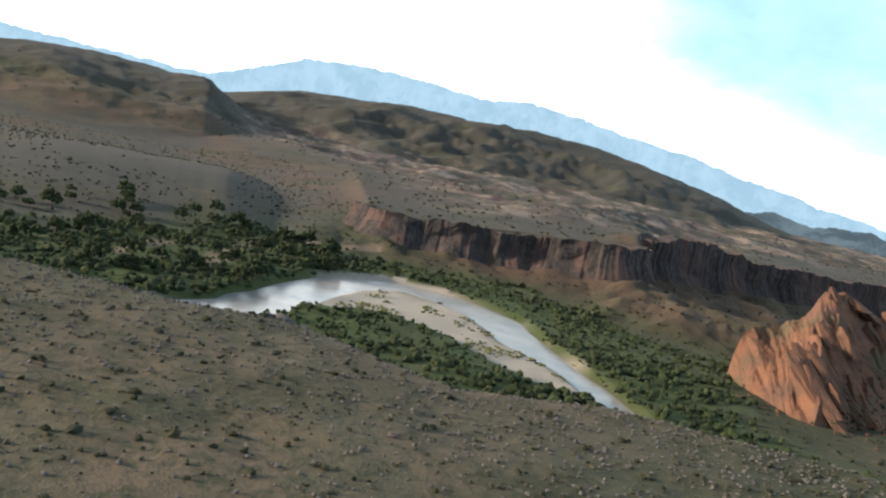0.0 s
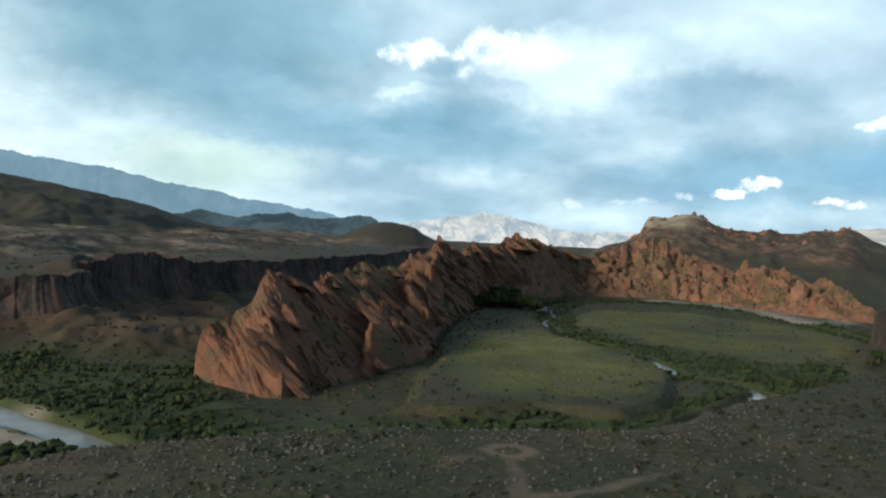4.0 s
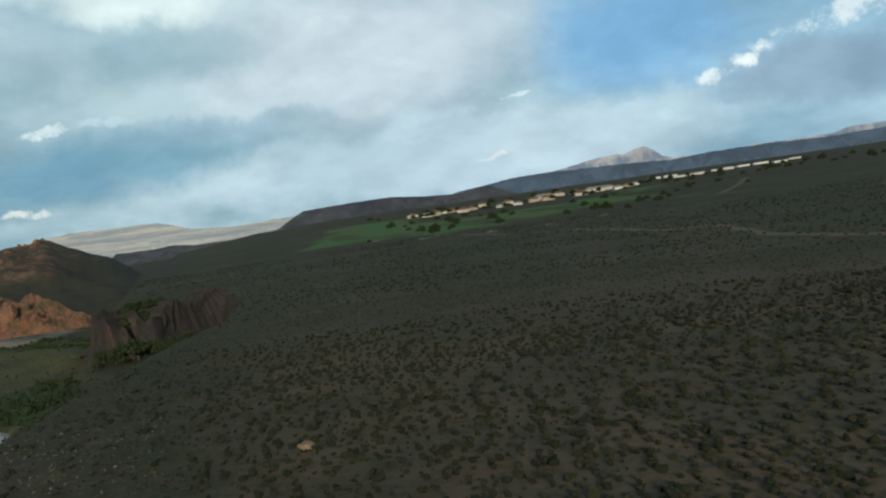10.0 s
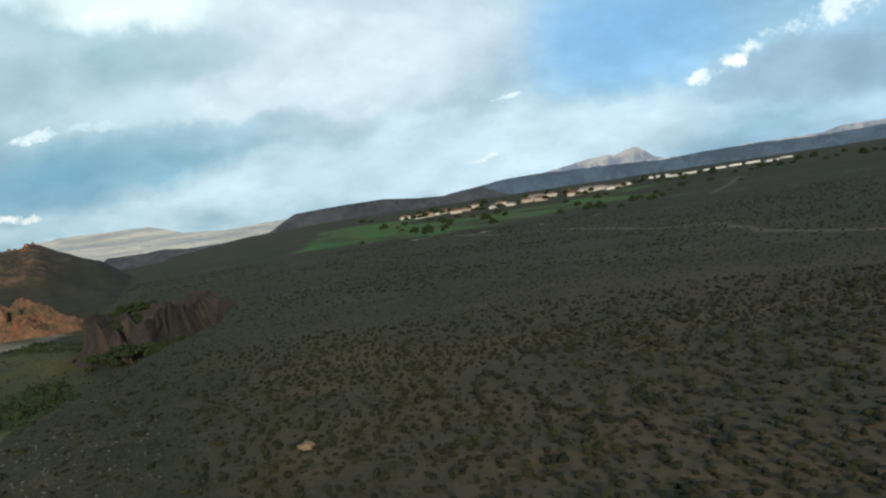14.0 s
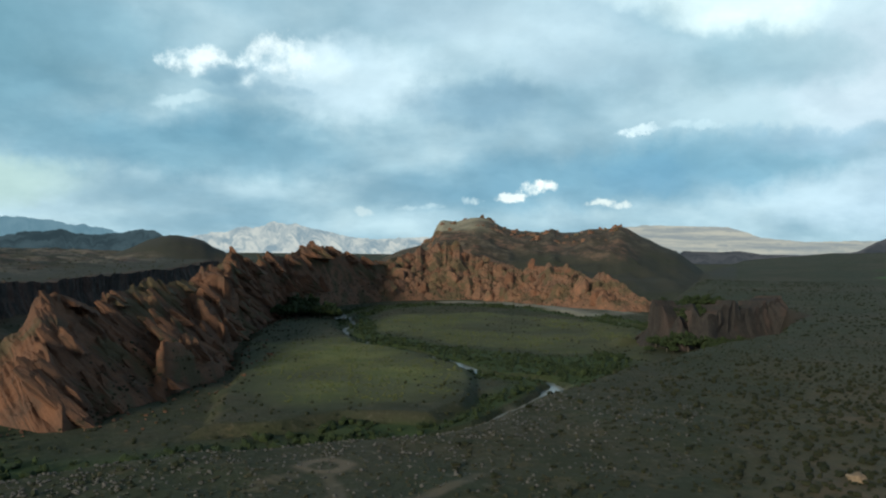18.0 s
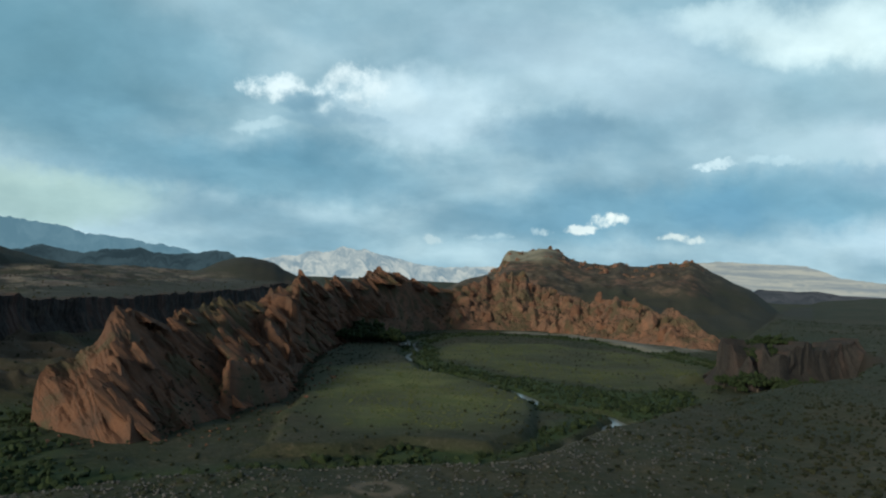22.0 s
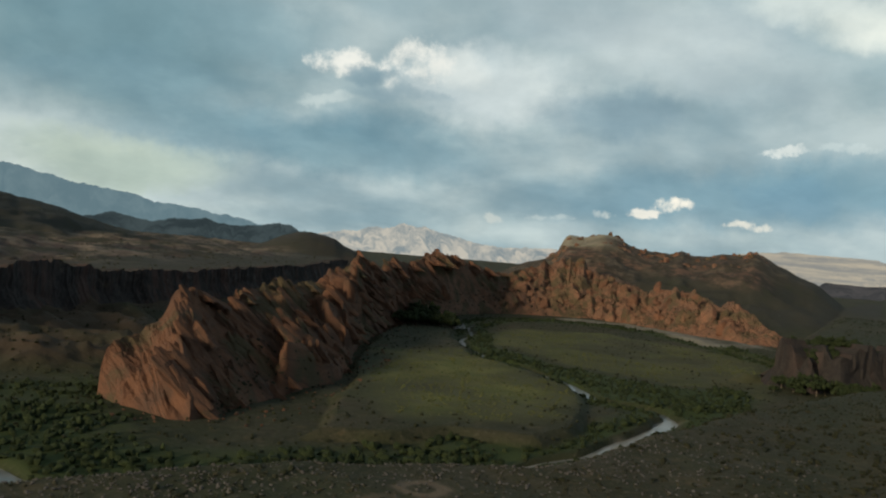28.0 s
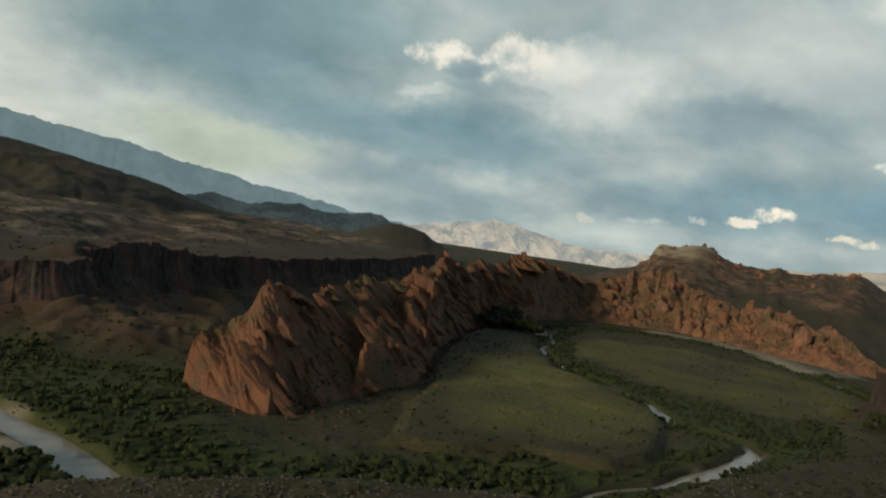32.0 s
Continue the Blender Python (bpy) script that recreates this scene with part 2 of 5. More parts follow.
def ground_material():
    m, k = material("desert_ground")
    p = where(k)
    n1, n2, n3, n4 = k.noise(p, 0.011, 4), k.noise(p, 0.05, 5, 0.65), k.noise(p, 0.45, 4, 0.7), k.noise(p, 0.018, 5, 0.6)
    c = k.mix(k.ramp(n1, 0.38, 0.62), (0.074, 0.066, 0.043), (0.042, 0.052, 0.029))
    c = k.mix(k.math("MULTIPLY", k.ramp(n4, 0.45, 0.62), 0.85), c, (0.048, 0.054, 0.026))
    c = k.mix(k.math("MULTIPLY", k.ramp(n2, 0.50, 0.64), 0.7), c, (0.036, 0.040, 0.018))
    c = k.mix(k.math("MULTIPLY", k.ramp(k.noise(p, 0.11, 5, 0.7), 0.54, 0.68), 0.6), c, (0.125, 0.098, 0.058))
    c = k.mix(k.math("MULTIPLY", k.ramp(n3, 0.53, 0.68), 0.65), c, (0.128, 0.118, 0.086))
    cover = k.math("MULTIPLY", k.ramp(k.noise(p, 0.55, 3, 0.6), 0.47, 0.58), k.ramp(k.noise(p, 0.014, 3), 0.30, 0.62))
    c = k.mix(k.math("MULTIPLY", cover, 0.8), c, (0.036, 0.041, 0.021))
    red = k.mix(n2, (0.125, 0.076, 0.058), (0.078, 0.054, 0.045))
    c = k.mix(k.math("MULTIPLY", k.attr("red"), k.ramp(n4, 0.25, 0.6)), c, red)
    soil = k.mix(k.ramp(k.noise(p, 0.035, 4, 0.6), 0.42, 0.6), (0.110, 0.096, 0.064), (0.138, 0.104, 0.070))
    c = k.mix(k.math("MULTIPLY", k.attr("soil"), k.ramp(k.noise(p, 0.3, 4, 0.65), 0.3, 0.55)), c, soil)
    pale = k.mix(k.ramp(k.noise(p, 0.02, 6, 0.7), 0.42, 0.60), (0.105, 0.076, 0.071), (0.27, 0.22, 0.175))
    field = k.mix(k.ramp(n2, 0.35, 0.65), (0.130, 0.150, 0.046), (0.215, 0.215, 0.076))
    field = k.mix(k.ramp(n4, 0.4, 0.62), field, (0.115, 0.120, 0.060))
    c = k.mix(k.attr("field"), c, field)
    c = k.mix(k.math("MULTIPLY", k.attr("wood"), k.ramp(n4, 0.25, 0.5)), c, k.mix(n2, (0.036, 0.041, 0.037), (0.070, 0.066, 0.058)))
    c = k.mix(k.math("MULTIPLY", k.attr("pale"), k.ramp(k.noise(k.vmath("MULTIPLY", p, (1.0, 1.0, 5.0)), 0.016, 7, 0.72), 0.42, 0.60)), c, pale)
    lush = k.mix(n2, (0.036, 0.062, 0.019), (0.068, 0.090, 0.031))
    c = k.mix(k.attr("lush"), c, lush)
    lawn = k.mix(k.ramp(n4, 0.4, 0.6), (0.070, 0.190, 0.050), (0.105, 0.150, 0.052))
    c = k.mix(k.attr("lawn"), c, lawn)
    sand = k.mix(n2, (0.42, 0.39, 0.34), (0.28, 0.255, 0.21))
    c = k.mix(k.math("MULTIPLY", k.attr("sand"), k.ramp(n4, 0.25, 0.5)), c, sand)
    c = k.mix(k.math("MULTIPLY", k.attr("basalt"), k.ramp(n4, 0.2, 0.45)), c, k.mix(n2, (0.038, 0.035, 0.032), (0.068, 0.055, 0.046)))
    dust = k.mix(n2, (0.24, 0.185, 0.14), (0.17, 0.135, 0.10))
    c = k.mix(k.attr("dust"), c, dust)
    crag = k.noise(k.vmath("MULTIPLY", p, (1.0, 1.0, 1.6)), 0.055, 7, 0.72)
    stone = k.mix(k.ramp(k.noise(p, 0.012, 5, 0.6), 0.40, 0.60), (0.205, 0.122, 0.092), (0.170, 0.138, 0.104))
    stone = k.mix(k.ramp(crag, 0.46, 0.60), (0.072, 0.062, 0.048), stone)
    c = k.mix(k.attr("crag"), c, stone)
    c = k.mix(k.math("MULTIPLY", k.attr("cap"), k.ramp(crag, 0.26, 0.42)), c, k.mix(n2, (0.46, 0.42, 0.32), (0.32, 0.285, 0.21)))
    bump = k.math("ADD", k.math("ADD", n3, n2), k.math("MULTIPLY", k.math("MULTIPLY", crag, k.attr("crag")), 9.0))
    return finish(m, k, c, 0.95, bump, 0.6, 0.8)


def rock_material(name, a, b, dark, tilt=True, dusty_from=0.50):
    """Bedded rock: bands along the tilted beds, dark varnish and fine grain."""
    m, k = material(name)
    p = where(k)
    sep = k.add("ShaderNodeSeparateXYZ")
    k.put(sep.inputs[0], p)
    bed = k.math("ADD", sep.outputs[2], k.math("MULTIPLY", sep.outputs[0], 0.85 if tilt else 0.03))
    bed = k.math("ADD", bed, k.math("MULTIPLY", k.noise(p, 0.03, 3), 9.0))
    comb = k.add("ShaderNodeCombineXYZ")
    k.put(comb.inputs[2], bed)
    lines = k.noise(comb.outputs[0], 0.55, 4, 0.7)
    n2, n3 = k.noise(p, 0.07, 6, 0.65), k.noise(p, 0.9, 4, 0.7)
    c = k.mix(k.ramp(n2, 0.35, 0.65), a, b)
    c = k.mix(k.math("MULTIPLY", k.ramp(lines, 0.5, 0.66), 0.75), c, dark)
    c = k.mix(k.math("MULTIPLY", k.ramp(n3, 0.52, 0.70), 0.45), c, dark)
    each = k.add("ShaderNodeObjectInfo").outputs["Random"]
    c = k.mix(k.math("MULTIPLY", each, 0.35), c, dark)
    dusty = k.math("MULTIPLY", k.ramp(k.noise(p, 0.035, 6, 0.7), dusty_from, dusty_from + 0.12), 0.75)
    c = k.mix(dusty, c, k.mix(n3, (0.135, 0.110, 0.062), (0.075, 0.070, 0.040)))
    return finish(m, k, c, 0.93, k.math("ADD", k.math("MULTIPLY", lines, 1.5), n3), 0.7, 1.0)


def leaf_material(name, a, b):
    m, k = material(name)
    geo = k.add("ShaderNodeNewGeometry")
    c = k.mix(geo.outputs["Random Per Island"], a, b)
    c = k.mix(k.math("MULTIPLY", k.noise(geo.outputs["Position"], 1.3, 3), 0.5), c, (0.02, 0.025, 0.012))
    return finish(m, k, c, 0.9)


def plain(name, color, rough=0.8, grain=0.12):
    m, k = material(name)
    n = k.noise(where(k), 0.7, 4, 0.65)
    c = k.mix(k.math("MULTIPLY", k.ramp(n, 0.35, 0.7), grain * 4), color, tuple(v * 0.72 for v in color))
    return finish(m, k, c, rough)


def water_material():
    m, k = material("silty_water")
    p = where(k)
    c = k.mix(k.ramp(k.noise(p, 0.06, 4), 0.35, 0.65), (0.24, 0.25, 0.24), (0.33, 0.32, 0.30))
    return finish(m, k, c, 0.22, k.noise(p, 0.9, 3), 0.15, 0.2)


# Emissive, unlit: haze, sunlight and shade sit in the two colours
def painted_haze_material(name, a, b, glow, tall=0.45, wide=1.0):
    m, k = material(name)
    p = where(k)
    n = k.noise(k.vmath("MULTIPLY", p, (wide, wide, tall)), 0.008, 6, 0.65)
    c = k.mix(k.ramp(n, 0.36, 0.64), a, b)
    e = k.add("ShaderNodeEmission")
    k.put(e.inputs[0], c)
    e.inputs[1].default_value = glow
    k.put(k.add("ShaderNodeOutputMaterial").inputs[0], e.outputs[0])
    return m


# far ranges glow by themselves, with haze and sun or shade painted in
FAR_BLUE = painted_haze_material("hazy_far_range", (0.180, 0.275, 0.335), (0.145, 0.235, 0.295), 1.0, 1.0)
FAR_TAN = painted_haze_material("sunlit_far_mesa", (0.56, 0.505, 0.43), (0.31, 0.32, 0.33), 1.0, 5.0, 0.3)
FAR_WHITE = painted_haze_material("sunlit_white_hill", (0.66, 0.63, 0.59), (0.29, 0.35, 0.40), 1.0, 0.6, 1.3)
FAR_PEAK = painted_haze_material("hazy_far_peak", (0.54, 0.49, 0.47), (0.22, 0.25, 0.31), 1.0, 0.2)
FAR_DARK = painted_haze_material("shaded_far_mesa", (0.092, 0.088, 0.094), (0.050, 0.053, 0.060), 1.0)
FAR_BENCH = painted_haze_material("hazy_bench", (0.105, 0.135, 0.175), (0.075, 0.095, 0.125), 1.0)
FAR_KNOLL = painted_haze_material("hazy_knolls", (0.066, 0.092, 0.106), (0.034, 0.050, 0.060), 1.0)
GROUND = ground_material()
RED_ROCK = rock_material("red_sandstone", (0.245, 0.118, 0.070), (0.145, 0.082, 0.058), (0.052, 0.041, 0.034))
# paler copy of RED_ROCK: distance haze and sunlight put into its colours
FAR_ROCK = rock_material("hazy_red_sandstone", (0.33, 0.168, 0.104), (0.205, 0.122, 0.086), (0.070, 0.054, 0.044), dusty_from=0.47)
WATER = water_material()
SCRUB = leaf_material("scrub_leaves", (0.018, 0.022, 0.011), (0.036, 0.039, 0.019))
DRY_SCRUB = leaf_material("dry_scrub", (0.032, 0.034, 0.020), (0.066, 0.060, 0.038))
BUSH = leaf_material("bush_leaves", (0.012, 0.016, 0.008), (0.034, 0.035, 0.018))
TREE_LEAF = leaf_material("cottonwood_leaves", (0.014, 0.027, 0.010), (0.038, 0.055, 0.019))
TUFT = leaf_material("field_grass", (0.095, 0.115, 0.036), (0.165, 0.170, 0.064))
STONE = plain("basalt_stones", (0.115, 0.108, 0.104), 0.95)

# ---- terrain ----
EYE_Z = 65.0
RNG = np.random.default_rng(7)


TABLE = np.random.default_rng(99).random((256, 256)).astype(np.float32)


def lattice(ix, iy, seed):
    return TABLE[(ix + seed * 37) & 255, (iy + seed * 101) & 255]


def value_noise(x, y, seed=0):
    fx, fy = np.floor(x), np.floor(y)
    xi, yi = fx.astype(np.int32) + seed * 37, fy.astype(np.int32) + seed * 101
    u, v = (x - fx).astype(np.float32), (y - fy).astype(np.float32)
    u, v = u * u * (3 - 2 * u), v * v * (3 - 2 * v)
    x0, x1, y0, y1 = xi & 255, (xi + 1) & 255, yi & 255, (yi + 1) & 255
    a, c = TABLE[x0, y0], TABLE[x0, y1]
    a = a + (TABLE[x1, y0] - a) * u
    c = c + (TABLE[x1, y1] - c) * u
    return a + (c - a) * v


def fbm(x, y, octaves=4, seed=0, gain=0.5):
    """Layered noise, about -1 to 1."""
    total, amp, norm = 0.0, 1.0, 0.0
    for i in range(octaves):
        total = total + amp * (2 * value_noise(x * 2 ** i + 17.3 * i, y * 2 ** i - 9.1 * i, seed + i) - 1)
        norm += amp
        amp *= gain
    return total / norm


def ridged(x, y, octaves=4, seed=0):
    total, amp, norm = 0.0, 1.0, 0.0
    for i in range(octaves):
        total = total + amp * (1 - np.abs(2 * value_noise(x * 2 ** i + 5.7 * i, y * 2 ** i + 3.3 * i, seed + i) - 1))
        norm += amp
        amp *= 0.55
    return total / norm


def smooth(v, lo, hi):
    t = np.clip((v - lo) / (hi - lo), 0, 1)
    return t * t * (3 - 2 * t)


def plan(points):
    return np.array([at(a, d)[:2] for a, d in points])


def line_distance(x, y, pts, closed=False):
    """The distance to a line on the plan and the share of its length at the nearest point."""
    best, share = np.full(x.shape, 1e9), np.zeros(x.shape)
    n = len(pts)
    last = n if closed else n - 1
    for i in range(last):
        (ax, ay), (bx, by) = pts[i], pts[(i + 1) % n]
        dx, dy = bx - ax, by - ay
        t = np.clip(((x - ax) * dx + (y - ay) * dy) / (dx * dx + dy * dy + 1e-9), 0, 1)
        d = np.hypot(x - ax - t * dx, y - ay - t * dy)
        share = np.where(d < best, (i + t) / last, share)
        best = np.minimum(best, d)
    return best, share


def inside(x, y, pts):
    flag = np.zeros(x.shape, bool)
    n = len(pts)
    for i in range(n):
        (ax, ay), (bx, by) = pts[i], pts[(i + 1) % n]
        cross = ((ay > y) != (by > y)) & (x < (bx - ax) * (y - ay) / (by - ay + 1e-12) + ax)
        flag ^= cross
    return flag


def signed(x, y, pts):
    d, _ = line_distance(x, y, pts, True)
    return np.where(inside(x, y, pts), d, -d)


# outlines on the plan, as azimuth and distance from the middle of the flight
MESA = plan([(-150, 900), (-118, 330), (-95, 225), (-76, 180), (-64, 163), (-57, 165), (-50, 155), (-43, 148), (-38, 155),
             (-33, 162), (-24, 163), (-14, 172), (-5, 178), (0, 180), (6.5, 200), (12.7, 262), (17, 312), (21, 378), (24.5, 440),
             (26, 560), (24.2, 628), (22, 596), (20, 566), (18.5, 552), (17, 566), (17.8, 640), (18.6, 720), (19.6, 900), (20.2, 1300), (20.8, 1700), (22.5, 2600), (28, 4700),
             (60, 4900), (100, 4900), (150, 4900), (180, 4900), (-165, 4900)])
BASALT = plan([(-53.2, 490), (-51, 470), (-45, 468), (-40, 472), (-35.8, 480), (-33.5, 560), (-30, 610), (-24.6, 700), (-20, 820), (-15.5, 1050),
               (-12, 1500), (-13, 2300), (-30, 3000), (-70, 3000), (-66, 1100), (-58, 820), (-54.5, 600)])
RIVER = plan([(-92, 290), (-76, 250), (-69.6, 232), (-65, 250), (-60, 268), (-56.8, 305), (-54, 345), (-50, 362), (-46, 360), (-43, 342), (-40.3, 306), (-38, 288), (-36, 272),
              (-33.6, 252), (-31, 228), (-27, 208), (-18, 206), (-8, 216), (0, 262), (5, 300), (6.8, 326), (8.4, 346), (9.6, 372), (10.6, 390), (9.9, 404), (7.5, 414),
              (5.6, 420), (2.9, 480), (-0.2, 517), (-2.2, 545), (-3.6, 630), (-3.2, 740), (-1.6, 830), (0.8, 872), (3.5, 885), (6.5, 865), (9.5, 838), (13, 765), (16, 690), (19, 640)])
BAR = plan([(-56.5, 300), (-54, 330), (-50, 348), (-46, 346), (-43, 330), (-41, 302), (-39, 282), (-37, 266), (-35, 254), (-36.5, 247), (-41, 262), (-46, 288), (-50, 300), (-54, 290)])
FIELD = plan([(-11.2, 352), (-10, 440), (-9.2, 505), (-6, 530), (-3.5, 540), (-1.8, 506), (2.7, 450), (5.0, 402), (5.2, 365), (2, 335), (-3, 318), (-8, 316)])
TERRACE = plan([(-14, 285), (-11.6, 400), (-10.8, 500), (-9.8, 570), (-8.2, 690), (-4.4, 690), (-4.0, 610), (-2.4, 520), (2.4, 462), (4.9, 412), (5.4, 365), (4.6, 322), (2.6, 294), (-4, 296), (-8, 286)])
FIELD2 = plan([(-2.5, 690), (-0.3, 752), (5.4, 785), (11.1, 742), (15.9, 672), (17, 600), (16.6, 485), (15.5, 480), (14.4, 512), (11, 492), (7.3, 512), (3.5, 536), (0.4, 582), (-2, 620)])
STRIP = plan([(-3.3, 600), (-2.2, 612), (0.45, 577), (3.5, 531), (7.3, 508), (11, 489), (14.4, 510), (15.3, 474), (15.45, 414), (12.9, 392), (11.4, 398), (9.9, 410), (6.1, 425), (2.9, 485), (-0.2, 522), (-2, 548)])
SANDBAR = plan([(2.5, 930), (5, 905), (7.3, 886), (9.2, 855), (13, 780), (15.9, 800), (15.2, 850), (11.1, 900), (7.3, 945), (3.5, 955)])
POND = plan([(5.9, 310), (7.2, 334), (8.4, 343), (9.5, 368), (10.2, 390), (11.4, 388), (9.9, 342), (7.4, 316)])
TRAILS = [plan([(-5.2, 151), (-4.6, 140), (-4.4, 128), (-5.0, 112), (-6.5, 90)]), plan([(-4.4, 128), (-1.5, 131), (2, 139), (5, 150)]),
          plan([(-9.5, 147), (-7.5, 150)])]
FAR_TRACKS = [plan([(-68.5, 318), (-67, 335), (-65.5, 350), (-63, 368)]), plan([(-63.4, 300), (-61.5, 350), (-60.5, 375), (-59.0, 405), (-57.5, 412)]), plan([(-57.5, 412), (-52, 440)]),
              plan([(41, 1040), (44.7, 900), (48.5, 830), (54.3, 650), (57.5, 640), (60.9, 505), (65.7, 455), (72, 430)]), plan([(58.2, 1180), (59.4, 1350), (59.8, 1500)])]
LAWN = plan([(29.5, 1450), (32, 1250), (36, 1120), (40, 1080), (45, 1120), (50, 1200), (54, 1300), (55, 1650), (50, 1560), (44, 1500), (38, 1700), (34, 1800)])


def prof(az, pairs):
    a, e = zip(*pairs)
    return np.interp(az, a, e)


def crest(az, d, pairs, d0, near, far, rough=0.0, seed=3, power=1.0):
    """A range of hills: its skyline as azimuth and elevation, at the distance d0."""
    jag = 0.07 * fbm(az * 1.3, az * 0.0 + seed, 5, seed, 0.65)
    top = EYE_Z + d0 * np.tan(np.radians(prof(az, pairs) + jag))
    t = np.where(d < d0, smooth(d, d0 - near, d0) ** power, 1 - smooth(d, d0, d0 + far))
    x, y = d * np.sin(np.radians(az)), d * np.cos(np.radians(az))
    n = ridged(x / 230, y / 230, 6, seed) - 0.70
    n = n + 0.25 * (ridged(x / 62, y / 62, 4, seed + 1) - 0.62)
    return top * t + rough * n * top * np.clip(t * 1.6, 0, 1) * (1 - 0.85 * np.clip(t ** 3, 0, 1))


HILLS = [  # skyline, distance, near side, far side, roughness, seed, steepness
    ([(-120, 0.2), (-77, 0.2), (-74.7, 0.6), (-72.5, 0.8), (-70.3, 0.85), (-68.6, 0.75), (-66.9, 0.6), (-65.2, 0.76), (-64.3, 0.7), (-63.6, 0.16), (-62.5, -0.4), (-60.5, -1.3), (-57, -2.4)], 1500, 620, 500, 0.8, 11, 0.8),
    ([(-80, 0.0), (-66, -0.4), (-63.3, 0.2), (-60.9, 0.8), (-58.7, 1.2), (-56.2, 1.55), (-52.4, 1.87), (-48.6, 2.0), (-44.7, 2.1), (-40.5, 2.05), (-37.5, 1.8), (-33.8, 1.3), (-30.4, 0.6), (-27.5, -0.2), (-24.9, -0.75), (-22, -1.1), (-18, -1.7), (-15, -2.0)], 1950, 900, 700, 0.8, 23, 0.9),
    ([(-20, -1.6), (-17.5, -0.6), (-16.5, -0.1), (-15.2, 0.3), (-14.4, 0.33), (-13.5, 0.2), (-12.8, 0.0), (-12.2, -0.4), (-11.5, -0.7), (-10.5, -1.6)], 1800, 350, 400, 0.2, 37, 1.0),
    ([(-4, -2.5), (-1.5, -1.2), (0.2, -0.4), (1.5, -0.1), (2.25, 0.45), (2.45, 1.15), (2.8, 1.48), (3.8, 1.42), (4.5, 1.62), (5.2, 1.75), (5.9, 1.62), (7, 1.1), (8.2, 0.87), (9.7, 0.85), (10.2, 1.08), (10.8, 0.82),
      (11.9, 0.87), (12.7, 1.14), (13.9, 1.15), (14.7, 1.39), (15.2, 1.2), (16, 0.7), (16.7, 0.48), (17.4, 0.08), (18.3, -0.25), (20, -1.6)], 1500, 560, 600, 0.8, 41, 0.75),
    ([(-100, -6.2), (-75.6, -5.7), (-72.5, -5.3), (-69, -5.2), (-62.3, -5.1), (-59.5, -5.9), (-57, -7.0)], 540, 190, 300, 0.35, 61, 0.8),
]


def terrain(x, y):
    """Heights and the shares of each kind of cover."""
    d = np.hypot(x, y)
    az = np.degrees(np.arctan2(x, y))
    sm = signed(x + 9 * fbm(x / 60, y / 60, 3, 71), y + 9 * fbm(x / 60, y / 60, 3, 77), MESA)
    sb = signed(x + 10 * fbm(x / 45, y / 45, 4, 81), y + 10 * fbm(x / 45, y / 45, 4, 87), BASALT)
    sb = sb + 5 * (ridged(x / 15, y / 15, 3, 83) - 0.6) * (np.abs(sb) < 60)
    dr, share = line_distance(x + 5 * fbm(x / 40, y / 40, 2, 91), y + 5 * fbm(x / 40, y / 40, 2, 93), RIVER)
    half = np.maximum(6.6 + 2.2 * fbm(share * 40, share * 0, 2, 95) - 2.8 * smooth(share, 0.236, 0.305) - 1.4 * smooth(share, 0.349, 0.418) - 2.2 * smooth(share, 0.42, 0.44) * (1 - smooth(share, 0.505, 0.52)) - 1.8 * smooth(share, 0.64, 0.69) * (1 - smooth(share, 0.80, 0.84)), 0.9)
    bank = 8 - 3.0 * smooth(share, 0.236, 0.305) - 3.0 * smooth(share, 0.349, 0.418)
    floor = 2.2 + 1.6 * fbm(x / 90, y / 90, 4, 5) + 0.9 * fbm(x / 14, y / 14, 3, 6) + 8 * smooth(d, 1000, 3000)
    bluff = smooth(az, 14.5, 16.5) * smooth(d, 500, 530) * (1 - smooth(d, 720, 820))
    lip = smooth(sm, -34 + 26 * bluff, 4)
    rise = 36 * smooth(d, 900, 2300) * smooth(az, 20, 34)
    top = 25 + 1.8 * fbm(x / 120, y / 120, 4, 9) + 0.5 * fbm(x / 11, y / 11, 3, 10) + rise
    z = floor + (top - floor) * lip
    soft = 1 - smooth(az, -56, -52.5)
    cliff = smooth(sb, -9 - 90 * soft, 5 + 90 * soft)
    flow = 22 + 9 * smooth(az, -51, -36) + 3 * fbm(x / 150, y / 150, 4, 13) + 9 * smooth(sb, 60, 500) + 27 * smooth(sb, 50, 150) * (1 - 0.6 * smooth(sb, 350, 700)) * (ridged(x / 120, y / 120, 5, 15) - 0.60)
    talus = 9 * smooth(sb, -60, -4) * (0.7 + 0.6 * fbm(x / 20, y / 20, 3, 14))
    z = z + talus * (1 - lip)
    z = np.maximum(z, floor + (flow - floor) * cliff)
    mound = smooth(az, -38, -34) * (1 - smooth(az, -25.5, -23)) * smooth(d, 385, 425) * (1 - smooth(d, 600, 680))
    mound = mound * np.clip(ridged(x / 58, y / 58, 5, 73) - 0.42, 0, 1)
    z = z + 22 * mound
    hill = np.zeros(x.shape)
    for pairs, d0, near, far, rough, seed, power in HILLS:
        m = (d > d0 - near) & (d < d0 + far) & (az > pairs[0][0] - 2) & (az < pairs[-1][0] + 2)
        if m.any():
            hill[m] = np.maximum(hill[m], crest(az[m], d[m], pairs, d0, near, far, rough, seed, power))
    z = np.maximum(z, hill)
    z = np.where(dr < half + bank, np.minimum(z, -1.2 + 3.6 * smooth(dr, half, half + bank)), z)
    sf, sg, sl, sa = signed(x, y, FIELD), signed(x, y, FIELD2), signed(x, y, LAWN), signed(x, y, BAR)
